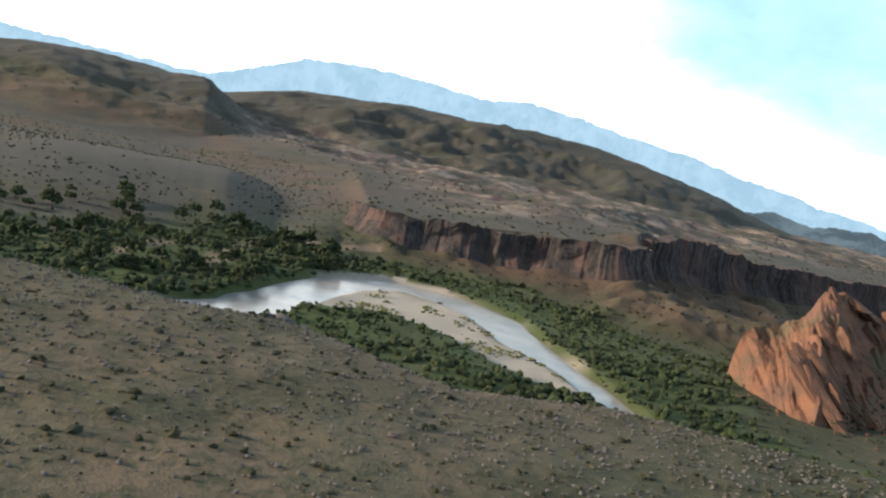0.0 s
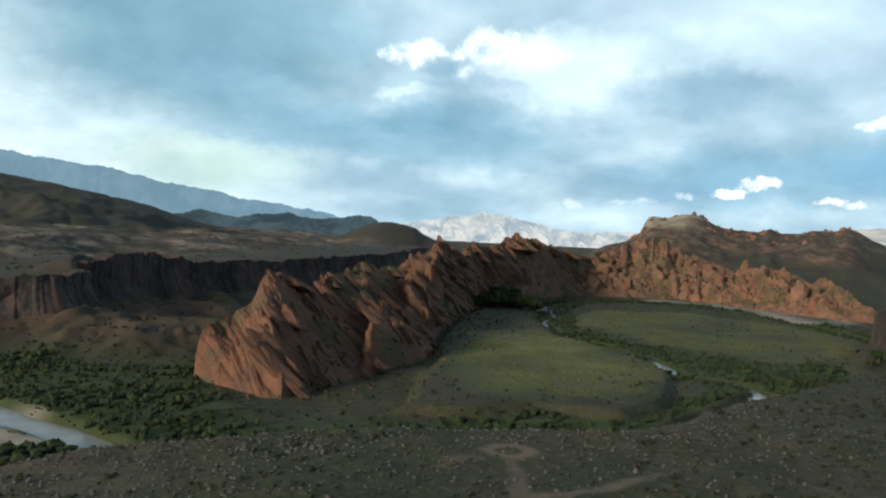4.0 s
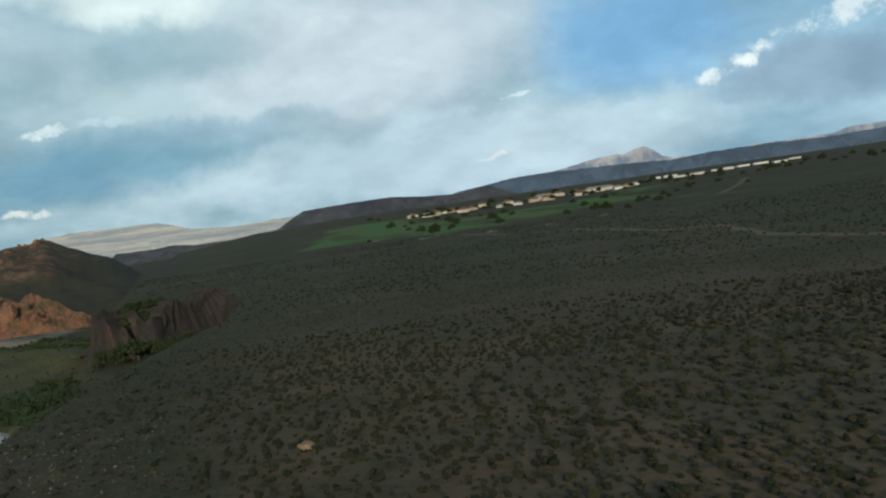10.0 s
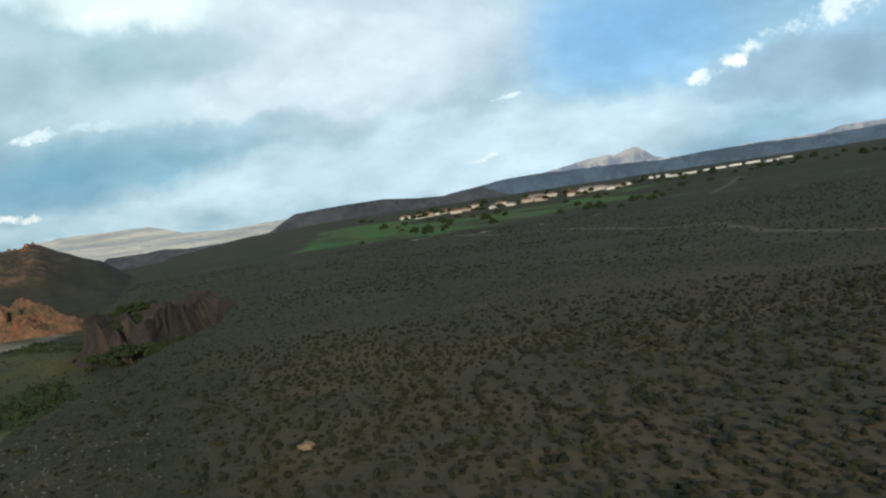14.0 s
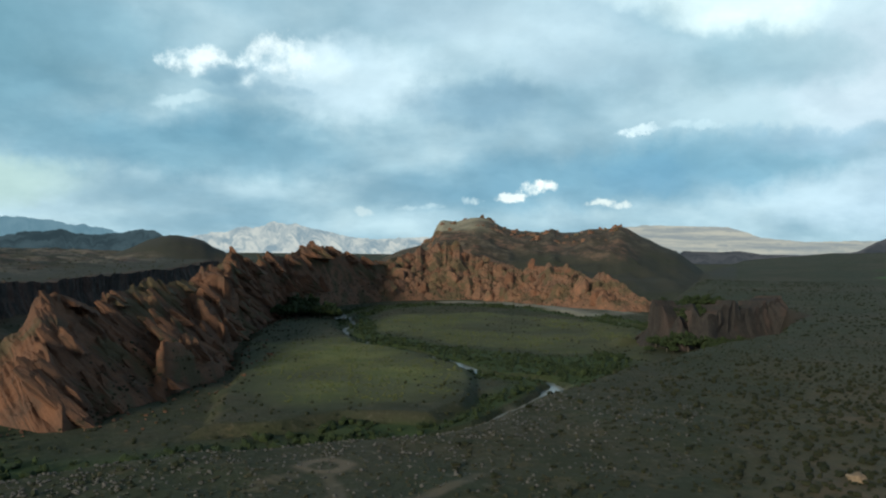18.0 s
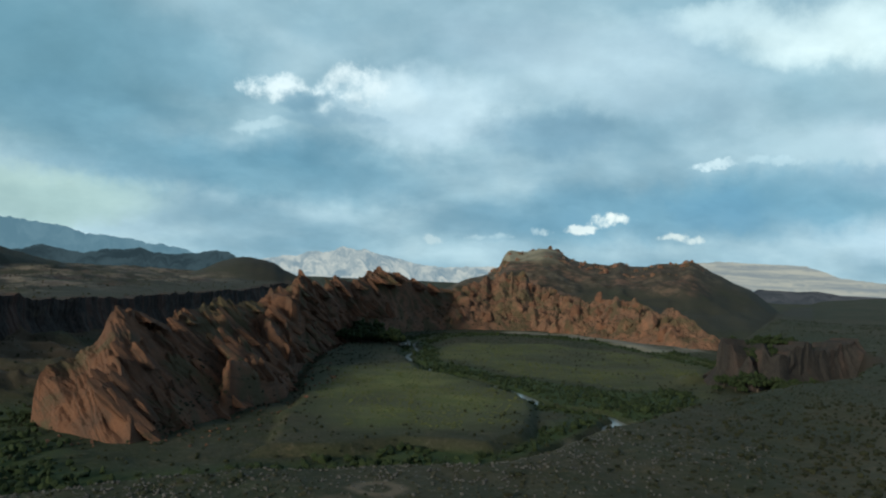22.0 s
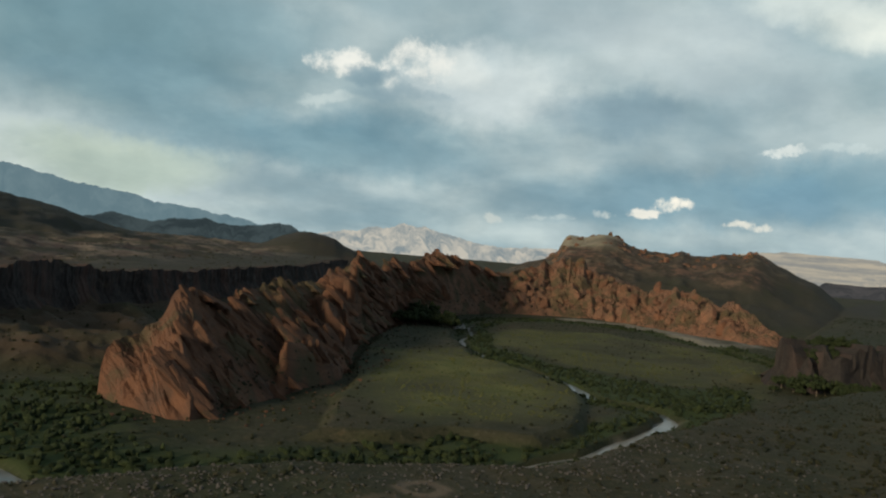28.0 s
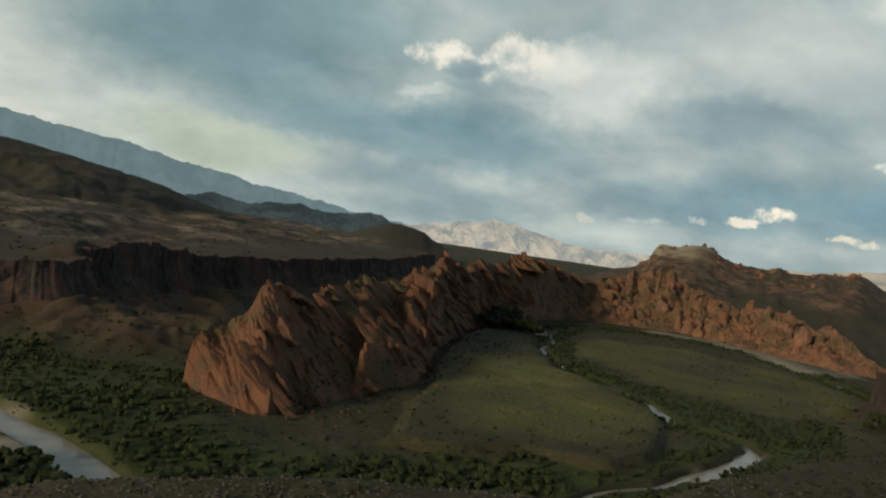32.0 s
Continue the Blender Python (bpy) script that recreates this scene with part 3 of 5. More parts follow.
    z = np.where(sa > -4, np.minimum(z, 0.75 + 0.8 * smooth(-sa, 0, 4) + 0.6 * fbm(x / 9, y / 30, 3, 19)), z)
    z = np.where(dr < half + 3, np.minimum(z, -1.2 + 3.6 * smooth(dr, half, half + bank)), z)
    st = signed(x + 5 * fbm(x / 25, y / 25, 3, 31), y + 5 * fbm(x / 25, y / 25, 3, 32), TERRACE)
    z = np.where(dr > half + 5, np.maximum(z, (5.6 + 0.8 * fbm(x / 40, y / 40, 3, 33)) * smooth(st, -3, 7)), z)
    low = 1 - smooth(z, 5, 11)
    ss, sp = signed(x, y, STRIP), signed(x + 4 * fbm(x / 12, y / 12, 3, 21), y, POND)
    z = np.where(sp > 0, np.minimum(z, 0.0 - 0.6 * smooth(sp, 2, 8) + 0.8 * fbm(x / 10, y / 10, 2, 22)), z)
    lx, ly = at(-5.4, 155.5)[:2]
    ring = np.hypot(x - lx, y - ly) + 0.5 * fbm(x / 3, y / 3, 2, 25)
    dust = 0.8 * smooth(ring, 2.3, 3.2) * (1 - smooth(ring + 0.8 * fbm(x / 2, y / 2, 2, 29), 4.4, 6.2))
    for pts in TRAILS:
        dust = np.maximum(dust, np.clip(0.45 + 0.3 * fbm(x / 7, y / 7, 3, 28), 0.1, 0.7) * (1 - smooth(line_distance(x, y, pts)[0] + 0.8 * fbm(x / 4, y / 4, 3, 26), 0.7, 2.2)))
    for pts in FAR_TRACKS:
        dust = np.maximum(dust, 0.7 * (1 - smooth(line_distance(x, y, pts)[0] + 3 * fbm(x / 20, y / 20, 3, 27), 2.5, 6)))
    upper = smooth(share, 0.44, 0.55)
    kinds = {
        "field": smooth(sf + 16 * fbm(x / 30, y / 30, 4, 61), -12, 20),
        "lush": np.clip(low * (1 - smooth(dr + 26 * fbm(x / 40, y / 40, 4, 63) * (1 - 0.7 * upper) - 45 * (1 - smooth(az, -60, -52)), 34 - 24 * upper, 78 - 52 * upper)) * smooth(dr, half, half + 6), 0, 1) * (1 - smooth(st, -2, 3)),
        "sand": np.maximum(smooth(sa, -4, 3), 0.9 * (dr < half + 7) * (d < 460) * (az < -35.5) * smooth(fbm(x / 35, y / 35, 3, 65), -0.3, 0.4)),
        "lawn": smooth(sl + 150 * fbm(x / 130, y / 130, 4, 67), -10, 40) * np.clip(0.95 + 1.6 * fbm(x / 45, y / 90, 4, 50), 0, 1),
        # basalt: the flow's dark rim, and the bluff face with shade in its colour
        "basalt": np.clip(np.maximum(smooth(sb, -7, -2) * (1 - 0.35 * smooth(sb, 4, 14)) * (1 - smooth(sb, 25, 90)) * (0.8 + 0.5 * fbm(x / 18, y / 18, 3, 66)) * (1 - soft), bluff * smooth(sm, -16, -8) * (1 - smooth(sm, 2, 8))), 0, 1),
        "red": 0.7 * smooth(sb, -60, -15) * (1 - smooth(sb, -1, 3)) * smooth(az, -54, -46),
        "crag": smooth(hill + 14 * fbm(x / 45, y / 45, 4, 59), 12 + 30 * smooth(az, 5, 8), 40 + 20 * smooth(az, 5, 8)) * smooth(az, -6, 0) * (1 - smooth(az + 2 * fbm(x / 60, y / 60, 3, 60), 15, 19)) * (d < 2300),
        "cap": smooth(az + 0.5 * fbm(x / 40, y / 40, 3, 57), 1.2, 1.7) * (1 - smooth(az + 2 * fbm(x / 50, y / 50, 3, 56), 4.2, 6.5)) * smooth(z + 16 * fbm(x / 30, y / 30, 4, 58), 78, 94) * (d < 2300),
        "pale": np.maximum(smooth(sb, 40, 160) * (d > 560) * (1 - smooth(hill + 14 * fbm(x / 110, y / 110, 4, 39), 26, 46)) * (az < -14), 0),
        "dust": dust,
        "soil": 0.8 * (1 - smooth(az, -42, -18)) * (z > 18) * (d < 260) * np.clip(0.7 + 0.9 * fbm(x / 20, y / 20, 3, 48), 0, 1) + smooth(az + 5 * fbm(x / 40, y / 40, 3, 51), 18, 27) * (1 - smooth(d + 90 * fbm(x / 70, y / 70, 3, 52), 230, 420)) * lip * np.clip(0.75 + 0.8 * fbm(x / 35, y / 35, 3, 53), 0.1, 1),
        "wood": np.clip(np.maximum(0.95 * smooth(hill + 10 * fbm(x / 90, y / 90, 4, 69), 28, 60), 0.75 * smooth(sb + 20 * fbm(x / 70, y / 70, 4, 70), 20, 70)) * (az < -10), 0, 1),
    }
    kinds["red"] = np.maximum(kinds["red"], np.clip(3 * mound, 0, 0.6))
    kinds["wood"] = np.maximum(kinds["wood"], 0.85 * (1 - smooth(az, -58, -52)) * smooth(d, 300, 330) * (d < 1000) * smooth(fbm(x / 45, y / 45, 4, 49), -0.35, 0.25))
    kinds["wood"] = np.maximum(kinds["wood"], 0.9 * (1 - smooth(az + 4 * fbm(x / 60, y / 60, 3, 38), -63, -56)) * (d > 380) * (d < 760) * smooth(hill + 5 * fbm(x / 30, y / 30, 3, 37), 2, 10))
    kinds["wood"] = np.maximum(kinds["wood"], 0.8 * smooth(hill, 2, 14) * (az > -6) * (az < 30) * (d < 2300))
    kinds["red"] = np.maximum(kinds["red"], 0.85 * (az < -48) * smooth(d, 470, 620) * (1 - smooth(d, 1000, 1250)) * np.clip(0.7 + 0.8 * fbm(x / 80, y / 80, 4, 44), 0, 1))
    flat = low * smooth(az, -46, -38) * (1 - smooth(az, -27, -21)) * (1 - smooth(d + 40 * fbm(x / 40, y / 40, 3, 43), 350, 430)) * smooth(dr, half, half + 6)
    kinds["lush"] = np.maximum(kinds["lush"], flat * np.clip(0.75 + 0.9 * fbm(x / 22, y / 22, 3, 42), 0, 1))
    kinds["lush"] = np.maximum(kinds["lush"], smooth(ss + 12 * fbm(x / 30, y / 30, 3, 64), -6, 8))
    kinds["sand"] = np.maximum(kinds["sand"], 0.8 * smooth(sp, -2, 3))
    kinds["sand"] = np.maximum(kinds["sand"], smooth(signed(x + 14 * fbm(x / 40, y / 40, 3, 47), y + 14 * fbm(x / 40, y / 40, 3, 46), SANDBAR), -5, 8) * (0.75 + 0.4 * fbm(x / 25, y / 25, 3, 45)))
    for a, dd, w in ((38.6, 1090, 12), (39.4, 1120, 9), (43.2, 1010, 8), (47, 1000, 10), (50.6, 1060, 7), (35.2, 1180, 9)):
        bx, by = at(a, dd)[:2]
        kinds["sand"] = np.maximum(kinds["sand"], 1 - smooth(np.hypot(x - bx, y - by) + 6 * fbm(x / 9, y / 9, 2, 40), w - 5, w))
    kinds["lush"] = kinds["lush"] * (1 - smooth(kinds["sand"], 0.3, 0.6))
    kinds["field"] = kinds["field"] * np.clip(0.85 + 0.9 * fbm(x / 55, y / 55, 4, 55), 0.3, 1)
    kinds["field"] = np.maximum(kinds["field"], 0.55 * np.clip(0.9 + 0.9 * fbm(x / 70, y / 70, 4, 54), 0.3, 1) * smooth(sg + 10 * fbm(x / 25, y / 25, 3, 62), -8, 14))
    return z, kinds


def mesh_object(name, verts, faces, mat, shade=True):
    me = bpy.data.meshes.new(name)
    verts, faces = np.asarray(verts, np.float32), np.asarray(faces, np.int32)
    n, k = faces.shape
    me.vertices.add(len(verts)), me.loops.add(n * k), me.polygons.add(n)
    me.vertices.foreach_set("co", verts.ravel())
    me.loops.foreach_set("vertex_index", faces.ravel())
    me.polygons.foreach_set("loop_start", np.arange(n, dtype=np.int32) * k)
    me.polygons.foreach_set("use_smooth", np.full(n, shade))
    me.update(calc_edges=True)
    me.materials.append(mat)
    return new(name, me)


def grid_faces(rows, cols):
    i = np.arange(rows - 1)[:, None] * cols + np.arange(cols - 1)[None, :]
    i = i.ravel()
    return np.stack([i, i + 1, i + cols + 1, i + cols], 1)


def build_ground():
    az = np.concatenate([np.arange(-180, -78, 1.5), np.arange(-78, 78, 0.19), np.arange(78, 181, 1.5)])
    az[-1] = 180.0
    r = np.concatenate([[0.0, 8, 16, 26, 38, 50], np.geomspace(60, 300, 260), np.geomspace(302, 1300, 210), np.geomspace(1306, 2100, 70), np.geomspace(2120, 4950, 80)])
    A, Rr = np.meshgrid(np.radians(az), r)
    x, y = (Rr * np.sin(A)).ravel(), (Rr * np.cos(A)).ravel()
    z, kinds = terrain(x, y)
    ob = mesh_object("ground", np.stack([x, y, z], 1), grid_faces(len(r), len(az)), GROUND)
    for key, v in kinds.items():
        ob.data.attributes.new(key, "FLOAT", "POINT").data.foreach_set("value", np.asarray(v, np.float32))
    tagged(ob, "brown desert ground with mesa, river flats and hills", "ground", kind="structure")
    return ob


build_ground()


def build_river():
    """One sheet of water along the channel; the banks stand above it."""
    pts = RIVER
    t = np.linspace(0, len(pts) - 1, 400)
    x, y = np.interp(t, np.arange(len(pts)), pts[:, 0]), np.interp(t, np.arange(len(pts)), pts[:, 1])
    dx, dy = np.gradient(x), np.gradient(y)
    n = np.hypot(dx, dy)
    half = np.interp(t / t[-1], [0, 0.236, 0.314, 0.436, 1], [24, 22, 12, 8, 8])
    u = np.linspace(-1, 1, 9)
    X = x[:, None] - (dy / n * half)[:, None] * u
    Y = y[:, None] + (dx / n * half)[:, None] * u
    Z = np.full(X.shape, 0.12)
    ob = mesh_object("river", np.stack([X.ravel(), Y.ravel(), Z.ravel()], 1), grid_faces(400, 9)[:, ::-1], WATER)
    tagged(ob, "pale silty river winding through the valley", "river", kind="structure")
    px, py = POND.mean(0)
    ring = [(px, py, 0.1)] + [(*p, 0.1) for p in POND]
    tri = [(0, i + 1, (i + 1) % len(POND) + 1) for i in range(len(POND))]
    pond = mesh_object("pond", ring, tri, WATER)
    tagged(pond, "shallow pale pools on a gravel bar", "water", kind="structure")


build_river()


def basalt_material(name, red):
    m, k = material(name)
    p = where(k)
    streak = k.noise(k.vmath("MULTIPLY", p, (1.0, 1.0, 0.16)), 0.085, 5, 0.62)
    fine = k.noise(k.vmath("MULTIPLY", p, (1.0, 1.0, 0.3)), 0.7, 5, 0.7)
    c = k.mix(k.ramp(fine, 0.36, 0.66), (0.030, 0.028, 0.029), tuple(v * (0.4 + 0.6 * red) for v in (0.088, 0.078, 0.074)))
    c = k.mix(k.math("MULTIPLY", k.ramp(streak, 0.47, 0.62), red), c, k.mix(fine, (0.080, 0.052, 0.046), (0.150, 0.092, 0.076)))
    c = k.mix(k.math("MULTIPLY", k.ramp(k.noise(p, 0.05, 5, 0.7), 0.58, 0.70), 0.6 * red), c, (0.17, 0.135, 0.105))
    return finish(m, k, c, 0.92, k.math("ADD", fine, streak), 0.7, 0.8)


def cliff(name, line, label, seed, mat, warp=10.0, ahead=4.0, back=10.0, ragged=1.5):
    """A curtain of broken rock columns along an edge, from the slope below up to the rim."""
    seg = np.hypot(*np.diff(line, axis=0).T)
    run = np.concatenate([[0], np.cumsum(seg)])
    far = np.interp(np.arange(len(line)), np.arange(len(line)), np.hypot(*line.T))
    step = np.clip(np.interp(np.arange(0, run[-1], 1.0), run, far) / 520, 1.0, 2.2)
    at_run = np.cumsum(step)
    at_run = at_run[at_run < run[-1]]
    bx, by = np.interp(at_run, run, line[:, 0]), np.interp(at_run, run, line[:, 1])
    x, y = bx.copy(), by.copy()
    if warp:
        for _ in range(4):
            x, y = bx - warp * fbm(x / 45, y / 45, 4, 81), by - warp * fbm(x / 45, y / 45, 4, 87)
    dx, dy = np.gradient(x), np.gradient(y)
    kern = np.ones(15) / 15
    dx, dy = np.convolve(np.pad(dx, 7, "edge"), kern, "valid"), np.convolve(np.pad(dy, 7, "edge"), kern, "valid")
    n = np.hypot(dx, dy)
    nx, ny = dy / n, -dx / n
    flip = np.where(nx * x + ny * y > 0, -1, 1)
    nx, ny = nx * flip, ny * flip
    ztop, _ = terrain(x - nx * 12, y - ny * 12)
    zbot, _ = terrain(x + nx * (ahead + 9), y + ny * (ahead + 9))
    zbot = np.minimum(zbot, ztop - 1) - 2.0
    ztop = ztop + 0.6 + ragged * (value_noise(at_run / 3.0, at_run * 0, seed) + 1.6 * fbm(at_run / 17, at_run * 0, 3, seed + 5))
    u = np.linspace(0, 1, 18)[:, None]
    col = np.floor(at_run / 2.6 + 5.0 * value_noise(at_run / 14, at_run * 0, seed))
    face = 1.3 * (lattice(col.astype(np.int64), (col * 0).astype(np.int64), seed) - 0.5)[None] + 1.6 * fbm(np.broadcast_to(at_run / 7, (18, len(x))), u * 4 + np.zeros((1, len(x))), 3, seed + 1)
    gully = 2.2 * (ridged(at_run / 26, at_run * 0, 3, seed + 2) - 0.55)[None]
    foot = np.clip(0.66 + 0.6 * fbm(at_run / 30, at_run * 0, 3, seed + 3), 0.25, 0.85)[None]
    out = ahead + face + gully + 9.0 * np.clip(1 - u / foot, 0, 1) ** 1.3
    X, Y, Z = x[None] + nx[None] * out, y[None] + ny[None] * out, zbot[None] + (ztop - zbot)[None] * u
    X, Y, Z = np.vstack([X, (x - nx * back)[None]]), np.vstack([Y, (y - ny * back)[None]]), np.vstack([Z, ztop[None] - 1.2])
    ob = mesh_object(name, np.stack([X.ravel(), Y.ravel(), Z.ravel()], 1), grid_faces(19, len(x)), mat, False)
    return tagged(ob, label, "cliff", kind="structure")


cliff("cliff", BASALT[:11], "dark basalt cliff with reddish streaks above the river", 151, basalt_material("dark_columnar_basalt", 0.65))
# darker mix of the cliff rock: the bluff's shade is put into its colour
cliff("cliff_bluff", plan([(24.2, 628), (23, 606), (22, 592), (20.6, 572), (20, 560), (19, 566), (18.5, 548), (17.8, 560), (17, 560), (17.1, 590)]), "dark rocky bluff at the edge of the plateau", 161, basalt_material("shaded_bluff_rock", 0.3), 0.0, 5.0, 14.0, 4.5)


# ---- helpers for things ----
def part(name, verts, faces, mat, parent=None, label="", shade=False):
    ob = mesh_object(name, verts, faces, mat, shade)
    ob.parent = parent
    if label:
        ob["label"] = label
    return ob


def ground_z(x, y):
    z, _ = terrain(np.atleast_1d(np.asarray(x, float)), np.atleast_1d(np.asarray(y, float)))
    return z


def box(cx, cy, cz, sx, sy, sz):
    v = [(cx + a * sx / 2, cy + b * sy / 2, cz + c * sz / 2) for c in (-1, 1) for a, b in ((-1, -1), (1, -1), (1, 1), (-1, 1))]
    return v, [(3, 2, 1, 0), (4, 5, 6, 7), (0, 1, 5, 4), (1, 2, 6, 5), (2, 3, 7, 6), (3, 0, 4, 7)]


def ico():
    bm = bmesh.new()
    bmesh.ops.create_icosphere(bm, subdivisions=1, radius=1.0)
    v = np.array([p.co[:] for p in bm.verts])
    f = np.array([[q.index for q in p.verts] for p in bm.faces])
    bm.free()
    return v, f


ICO_V, ICO_F = ico()


def scatter(name, places, sizes, mat, label, category, flat=0.7, jag=0.35, seed=1, sink=0.15):
    """Many small irregular clumps or stones in one mesh."""
    rng = np.random.default_rng(seed)
    n = len(places)
    v = ICO_V[None] * (1 + jag * rng.uniform(-1, 1, (n, len(ICO_V), 1)))
    turn = rng.uniform(0, 6.28, n)
    c, s = np.cos(turn)[:, None], np.sin(turn)[:, None]
    stretch = rng.uniform(0.75, 1.3, (n, 3))
    v = v * stretch[:, None, :]
    v = np.stack([v[..., 0] * c - v[..., 1] * s, v[..., 0] * s + v[..., 1] * c, v[..., 2] * flat], -1)
    v = v * sizes[:, None, None]
    v[..., 2] += (sizes * flat * (1 - sink * 2))[:, None]
    v = v + places[:, None, :]
    f = ICO_F[None] + (np.arange(n) * len(ICO_V))[:, None, None]
    ob = mesh_object(name, v.reshape(-1, 3), f.reshape(-1, 3), mat, False)
    return tagged(ob, label, category, kind="stuff")


# ---- the red rock ridge ----
NEAR_CREST = [(-27.05, 0, 346), (-26.95, 15, 346), (-26.7, 20, 348), (-26.2, 23, 352), (-24.8, 25, 364), (-23.5, 31, 374), (-22.9, 40, 380), (-22.5, 42.5, 384), (-21.6, 42.5, 390), (-20.5, 37, 402),
              (-19.5, 35, 418), (-18.5, 40, 442), (-17, 41, 474), (-15.8, 42, 506), (-13.9, 39, 560), (-12.9, 46, 598), (-12, 47, 640), (-11.1, 57, 685), (-9.7, 46, 725), (-8.9, 54, 752), (-7.5, 52, 800)]
FAR_CREST = [(-6.2, 64, 848), (-4.7, 60, 890), (-3.3, 52, 940), (-1, 42, 1000), (0.2, 50, 1050), (1.5, 59, 1090), (3, 61, 1110), (5, 48, 1090), (7.4, 39, 1060), (11.2, 38, 1000), (14.9, 26, 930), (17, 9, 880), (18, 1, 870)]
CREST = NEAR_CREST + FAR_CREST
FOOT = [(-27.05, 344), (-25.5, 322), (-22.8, 305), (-21.3, 302), (-19.8, 313), (-17.5, 332), (-14.9, 362), (-13, 384), (-11.6, 405), (-11.2, 450), (-10.9, 511), (-9.9, 585), (-8.1, 700), (-6, 780), (-4.5, 840), (-2.7, 900),
        (0, 940), (2.9, 958), (4.8, 960), (7.5, 928), (11.2, 880), (15, 830), (18, 815)]


def ridge_height(az, t):
    """Height over the plan of the ridge; t runs from the near foot (0) over the crest (0.72) to the far foot (1)."""
    a, h, d = zip(*CREST)
    top, dc = np.interp(az, a, h), np.interp(az, a, d)
    top = top * (1 + 0.30 * smooth(az, -2, 2) * fbm(az * 1.1, az * 0 + 4.0, 4, 119, 0.6))
    df = np.interp(az, *zip(*FOOT))
    back = dc + 24 + 0.9 * top
    dist = np.where(t < 0.72, df + (dc - df) * t / 0.72, dc + (back - dc) * (t - 0.72) / 0.28)
    x, y = dist * np.sin(np.radians(az)), dist * np.cos(np.radians(az))
    up = np.where(t < 0.72, (t / 0.72), 1 - ((t - 0.72) / 0.28))
    far = smooth(az, -4.5, 0)
    env = np.where(t < 0.72, up ** (0.80 + 0.25 * fbm(x / 60, y / 60, 3, 101)), up ** 0.8)
    z = top * env
    # an outcrop that stands apart in front of the face
    block = smooth(az + 0.5 * fbm(x / 12, y / 12, 3, 102), -16.6, -14.9) * (1 - smooth(az, -11.9, -11.2)) * smooth(dist - df, 0, 14) * (1 - smooth(dist, 432, 470))
    z = np.maximum(z, block * (25 - 5.2 * (az + 15.2)))
    right = x * math.cos(radians(17)) + y * math.sin(radians(17))
    bed = z + 0.85 * right + 5 * fbm(x / 50, y / 50, 3, 103) + 1.6 * fbm(x / 12, y / 12, 2, 104)
    ribs = 0.0
    for period, amp, seed in ((18.0, 7.2, 105), (7.4, 3.8, 107), (3.1, 1.4, 109)):
        q = bed / period + 0.35 * fbm(x / 45, y / 45, 2, seed)
        saw = q - np.floor(q)
        tooth = np.where(saw < 0.16, saw / 0.16, (1 - saw) / 0.84)
        each = value_noise(dist / (period * 2.2) + 0.8 * value_noise(x / 9, y / 9, seed), np.floor(q) * 7.31 + 0.5, seed)
        ribs = ribs + amp * tooth * (0.15 + 1.6 * each)
    side = smooth(az, -24.0 + 0.02 * (dist - 300), -22.8 + 0.02 * (dist - 300))
    ribs = ribs * (0.25 + 0.75 * side) + 4.2 * (1 - side)
    body = np.clip(env * 2.2, 0, 1) * np.clip((1.0 - env) * 2.4 + 0.42, 0, 1)
    z = z + (1 - 0.75 * far) * (ribs - 5.4) * body
    gully = ridged(x / 48, y / 48, 4, 111) - 0.6
    z = z + far * body * (21 * gully + 10 * (ridged(x / 17, y / 17, 3, 113) - 0.55))
    z = z + (1.6 * fbm(x / 5, y / 5, 4, 115) - 3.2 * np.clip(ridged(x / 21 + z / 30, y / 21, 4, 117) - 0.66, 0, 1) * (1 - far)) * np.clip(env * 3, 0, 1)
    return x, y, z - 2.5 * (1 - np.clip(up * 9, 0, 1))


def build_ridge():
    ridge = new("rock_ridge")
    ridge.location = at(-16, 420)
    bpy.context.view_layer.update()
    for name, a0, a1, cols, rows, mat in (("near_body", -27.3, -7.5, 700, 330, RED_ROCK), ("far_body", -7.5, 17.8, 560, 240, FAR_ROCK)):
        az, t = np.meshgrid(np.linspace(a0, a1, cols), np.linspace(0, 1, rows))
        x, y, z = ridge_height(az.ravel(), t.ravel())
        ob = mesh_object(name, np.stack([x, y, z], 1), grid_faces(rows, cols), mat, False)
        ob.parent, ob.matrix_parent_inverse = ridge, ridge.matrix_world.inverted()
    return tagged(ridge, "long ridge of tilted red sandstone fins above the river", "rock ridge")


def slab_mesh(seed):
    """A broken bed of rock, long along x, thick along z, with a ragged outline."""
    rng = np.random.default_rng(seed)
    nu, nv = 7, 4
    u, v = np.meshgrid(np.linspace(-1, 1, nu), np.linspace(-1, 1, nv))
    taper = 1 - 0.45 * np.abs(u) ** 2.5
    x = u + 0.06 * rng.uniform(-1, 1, u.shape)
    y = v * taper + 0.10 * rng.uniform(-1, 1, u.shape)
    top = 1 + 0.35 * rng.uniform(-1, 1, u.shape) - 0.5 * (np.abs(v) > 0.9)
    vt = np.stack([x, y, top], -1).reshape(-1, 3)
    vb = np.stack([x * 0.97, y * 0.95, -np.ones_like(x)], -1).reshape(-1, 3)
    n = nu * nv
    ft = grid_faces(nv, nu)
    rim = [*range(nu), *[i * nu + nu - 1 for i in range(1, nv)], *[(nv - 1) * nu + i for i in range(nu - 2, -1, -1)], *[i * nu for i in range(nv - 2, 0, -1)]]
    sides = [(a, n + a, n + b, b) for a, b in zip(rim, rim[1:] + rim[:1])]
    me = mesh_object("rock_slab", np.concatenate([vt, vb]), np.array([*ft, *[[f[3] + n, f[2] + n, f[1] + n, f[0] + n] for f in ft], *[s[::-1] for s in sides]]), RED_ROCK, False)
    return me


